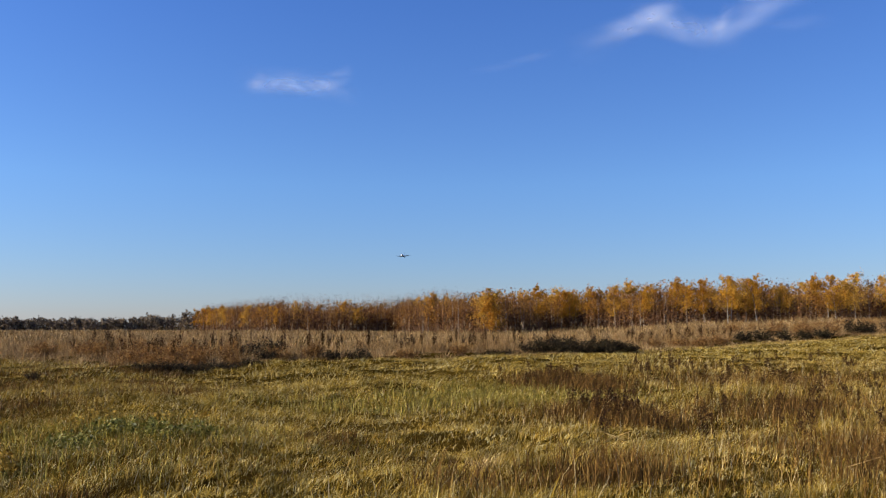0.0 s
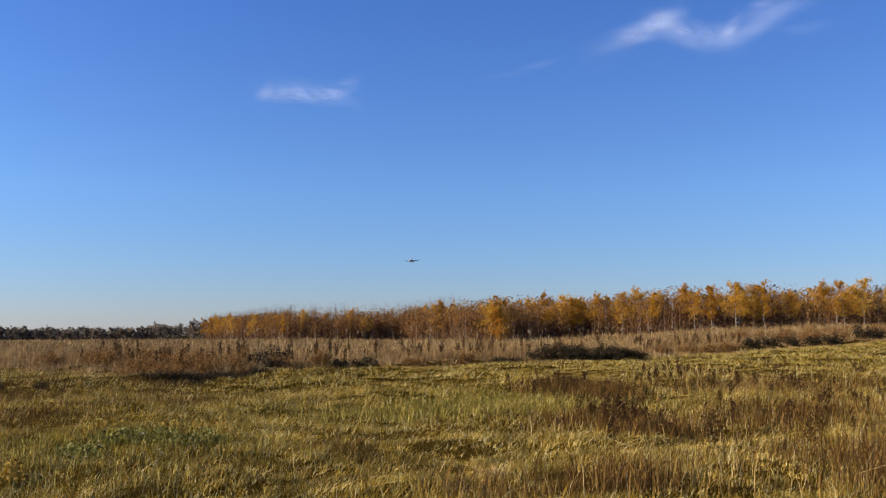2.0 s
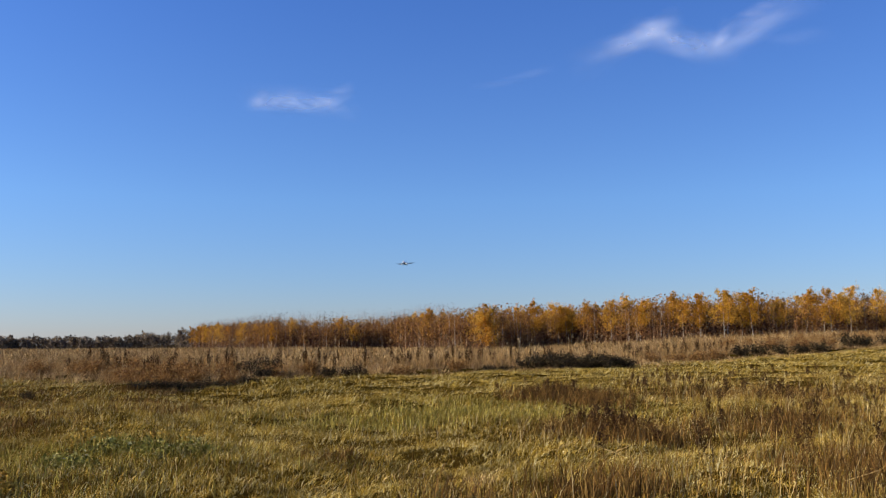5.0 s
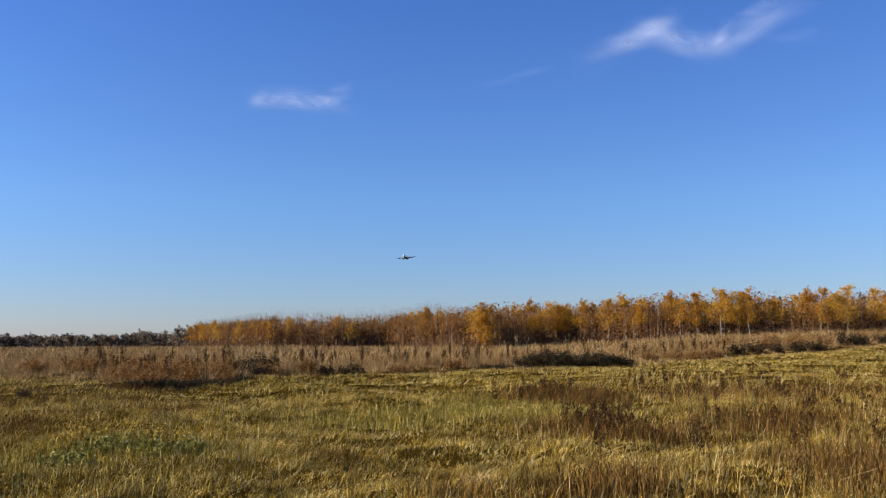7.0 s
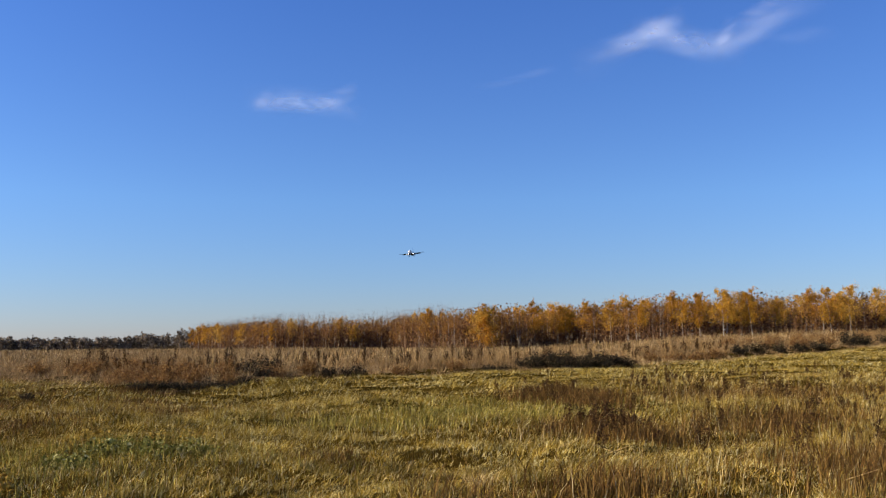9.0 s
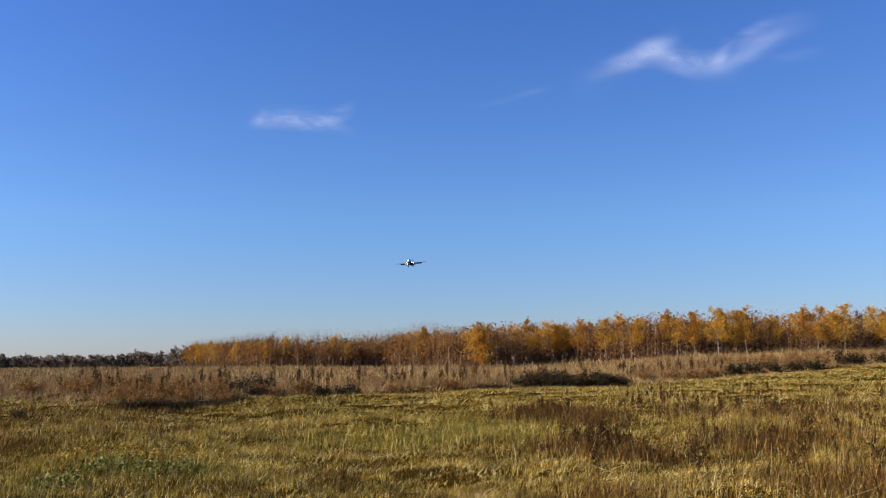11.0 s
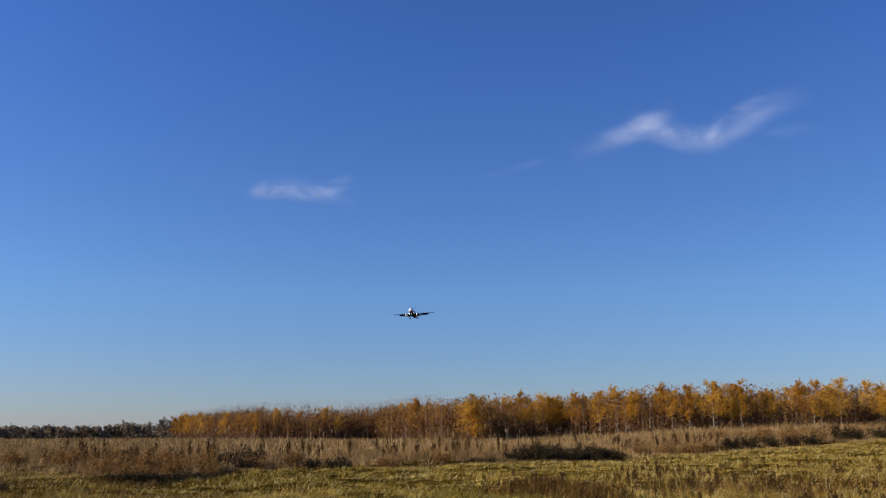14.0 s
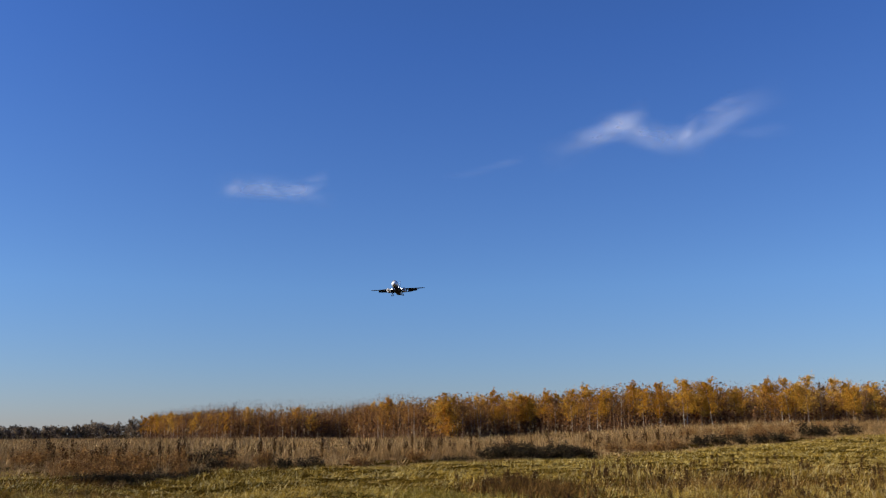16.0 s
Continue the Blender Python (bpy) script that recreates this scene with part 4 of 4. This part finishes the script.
        # main gear
        gx = s * 2.86
        v, f = tube([(gx, -1.6, -1.0), (gx, -1.6, -2.4), (gx, -1.6, -3.5)], [0.16, 0.14, 0.11], 8)
        # leg and door take the belly's shade-dark tone too
        leg = mesh_part("main_gear_leg", v, f, M_BELLY_SHADE, jet)
        part("gear_door", ring_loft([[(gx + s * 0.3, -1.1, -1.1), (gx + s * 0.36, -1.1, -1.1), (gx + s * 0.36, -2.1, -1.1), (gx + s * 0.3, -2.1, -1.1)], [(gx + s * 0.4, -1.2, -2.5), (gx + s * 0.46, -1.2, -2.5), (gx + s * 0.46, -2.0, -2.5), (gx + s * 0.4, -2.0, -2.5)]]), M_BELLY_SHADE, leg, smooth=False)
        for o in (-0.43, 0.43):
            tyre = [[(gx + o + w, -1.6 + r * math.cos(a), -3.5 + r * math.sin(a)) for a in np.linspace(0, 2 * math.pi, 20, endpoint=False)] for w, r in ((-0.19, 0.4), (-0.17, 0.53), (-0.1, 0.57), (0.1, 0.57), (0.17, 0.53), (0.19, 0.4))]
            part("wheel", ring_loft(tyre), M_TYRE, leg, "black main wheel")
    part("fin", ring_loft([[(t * c * 0.45, y - k * c, z) for k, t in FOIL] for y, c, z in ((-12.2, 7.0, 1.5), (-15.2, 5.0, 3.2), (-19.6, 2.3, 8.9))]), M_TAIL, jet, "pale blue tail fin")
    v, f = tube([(0, 13.2, -1.6), (0, 13.3, -2.6), (0, 13.3, -3.45)], [0.12, 0.1, 0.08], 8)
    nose = mesh_part("nose_gear_leg", v, f, M_METAL, jet)
    for o in (-0.2, 0.2):
        tyre = [[(o + w, 13.3 + r * math.cos(a), -3.45 + r * math.sin(a)) for a in np.linspace(0, 2 * math.pi, 16, endpoint=False)] for w, r in ((-0.11, 0.25), (-0.07, 0.35), (0.07, 0.35), (0.11, 0.25))]
        part("wheel", ring_loft(tyre), M_TYRE, nose, "black nose wheel")
    # cockpit glazing, following the nose
    for s in (-1, 1):
        for a0, a1, y0, y1 in ((4, 34, 15.75, 14.75), (37, 62, 15.45, 14.5), (65, 82, 15.0, 14.1)):
            bm = bmesh.new()
            grid = []
            for y in np.linspace(y0, y1, 4):
                rx = np.interp(y, [14.8, 15.9, 16.8], [1.65, 1.3, 0.85]) + 0.02
                rz = np.interp(y, [14.8, 15.9, 16.8], [1.7, 1.25, 0.8]) + 0.02
                zc = np.interp(y, [14.8, 15.9, 16.8], [-0.08, -0.3, -0.45])
                grid.append([bm.verts.new((s * rx * math.sin(radians(a)), y, zc + rz * math.cos(radians(a)))) for a in np.linspace(a0, a1, 4)])
            for r0, r1 in zip(grid[:-1], grid[1:]):
                for i in range(3):
                    bm.faces.new((r0[i], r0[i + 1], r1[i + 1], r1[i]))
            part("windscreen_pane", bm, M_GLASS, fus, "dark cockpit window")
        for k in range(30):
            y = 11.5 - k * 0.72
            bm = bmesh.new()
            q = [bm.verts.new((s * 1.895, y + dy, 0.42 + dz)) for dy, dz in ((-.12, -.18), (.12, -.18), (.12, .18), (-.12, .18))]
            bm.faces.new(q)
            part("cabin_window", bm, M_GLASS, fus)
    return tagged(jet, "white twin-engined airliner with landing gear down, on approach", "airplane")


# ---- clouds ----
def build_cloud(name_label, wisps):
    """A cirrus cloud: veils spread along bowed lines, 4 km off. wisps: (density, width in degrees, [(bearing, elevation), ...])."""
    cloud = new("cirrus_cloud")
    for density, width, line in wisps:
        line = np.array(line, float)
        k = np.linspace(0, 1, len(line))
        kk = np.linspace(0, 1, 40)
        # a smooth curve through the line
        co = np.polyfit(k, line, min(len(line) - 1, 6))
        c = np.stack([np.polyval(co[:, 0], kk), np.polyval(co[:, 1], kk)], 1)
        t = np.gradient(c, axis=0); t /= np.linalg.norm(t, axis=1)[:, None]
        nrm = np.stack([-t[:, 1], t[:, 0]], 1)
        rows = []
        for j in range(9):
            o = (j / 8 - 0.5) * width
            a = np.radians(c + nrm * o)
            r = 4000 + 40 * np.sin(7 * kk + 0.45 * j)
            rows.append(np.stack([np.sin(a[:, 0]) * np.cos(a[:, 1]) * r, np.cos(a[:, 0]) * np.cos(a[:, 1]) * r, np.sin(a[:, 1]) * r + EYE], 1))
        v = np.array(rows)
        i, j = np.meshgrid(np.arange(8), np.arange(39), indexing="ij")
        f = np.stack([i * 40 + j, i * 40 + j + 1, (i + 1) * 40 + j + 1, (i + 1) * 40 + j], -1).reshape(-1, 4)
        ob = mesh_part("wisp", v.reshape(-1, 3), f, M_CLOUD, cloud)
        uv = ob.data.uv_layers.new(name="UVMap")
        for lp in ob.data.loops:
            uv.data[lp.index].uv = ((lp.vertex_index % 40) / 39, (lp.vertex_index // 40) / 8)
        ob["density"] = density
    return tagged(cloud, name_label, "cloud")


build_ground()
build_far_wood()
build_birches()
bare_thicket()
build_birch_wood()
build_understorey()
build_orange_shrub()
build_tall_grass()
build_meadow()
build_weed_patches()
build_shrubs()
build_weeds()
build_leafy_weeds()
build_reeds()
build_straw_tuft()
build_broken_stalks()
AIRLINER = build_airliner()
CLOUDS = [
    build_cloud("short thin white streak of high cirrus in blue sky", [
        (0.5, 1.4, [(-13.3, 15.35), (-11.7, 15.42), (-10.2, 15.46), (-8.7, 15.5), (-7.2, 15.95), (-5.9, 16.5)]),
        (0.2, 2.4, [(-13.9, 15.6), (-10.9, 15.6), (-8.7, 15.65), (-6.0, 16.0)]),
        (0.22, 1.1, [(-11.7, 16.2), (-12.3, 15.6), (-12.9, 15.0)]),
        (0.13, 1.5, [(-9.6, 15.4), (-7.6, 15.2), (-5.4, 14.8)])]),
    build_cloud("long bowed white wisp of high cirrus in blue sky", [
        (0.2, 2.3, [(8.6, 17.7), (11.2, 18.5), (13.6, 19.35), (15.6, 18.85), (17.6, 18.1), (19.6, 18.8), (21.8, 19.7), (25.0, 20.7)]),
        (0.26, 2.2, [(8.2, 17.8), (10.6, 18.4), (12.5, 18.89), (14.0, 19.4), (15.9, 19.95)]),
        (0.3, 1.8, [(10.6, 18.2), (12.3, 18.85), (14.3, 19.76), (16.0, 20.4)]),
        (0.26, 2.5, [(12.2, 19.7), (15.0, 19.0), (17.1, 18.3), (19.6, 17.6)]),
        (0.09, 1.2, [(17.6, 17.4), (18.2, 18.5), (18.8, 19.9)]),
        (0.08, 2.4, [(15.9, 17.5), (18.7, 18.6), (20.6, 19.41), (22.3, 20.1), (24.6, 20.9)]),
        (0.1, 1.1, [(18.6, 19.3), (20.1, 19.93), (21.9, 20.7)]),
        (0.05, 1.3, [(19.4, 17.9), (22.2, 18.14), (25.2, 18.3)]),
        (0.06, 0.8, [(1.5, 16.5), (4.2, 16.94), (6.1, 17.4), (7.6, 17.7)])]),
]


def motions():
    rows = []
    for t in range(0, 17):
        x = -80.07 + 5.125 * t + 0.0372 * t ** 2 - 0.00377 * t ** 3
        x += 2.4 * (max(t - 12, 0) / 4) ** 2
        x += float(np.interp(t, [0, 4, 7, 9, 12, 14, 16], [0, 0.6, 1.4, 1.5, 1.8, 1.2, 0.5]))
        z = EYE + 139.2 - 3.533 * t - 0.00326 * t ** 2 - 0.00048 * t ** 3
        z += float(np.interp(t, [0, 4, 9, 13, 14.5, 16], [0.9, 0.9, -1.0, -1.2, -0.4, -0.4]))
        bank = float(np.interp(t, [0, 4, 7, 9, 11, 13, 16], [2.5, 3, 4.5, 5, 4, 3, 2.5]))
        rows.append((t, pose(x, 1735.5 - 78 * t, z, 2.0, bank, 174.3)))
    walk(AIRLINER, rows)
    for c in CLOUDS:
        walk(c, [(0, pose(0, 0, 0)), (16, pose(0, 0, 0, 0, 0, -1.25))])


motions()
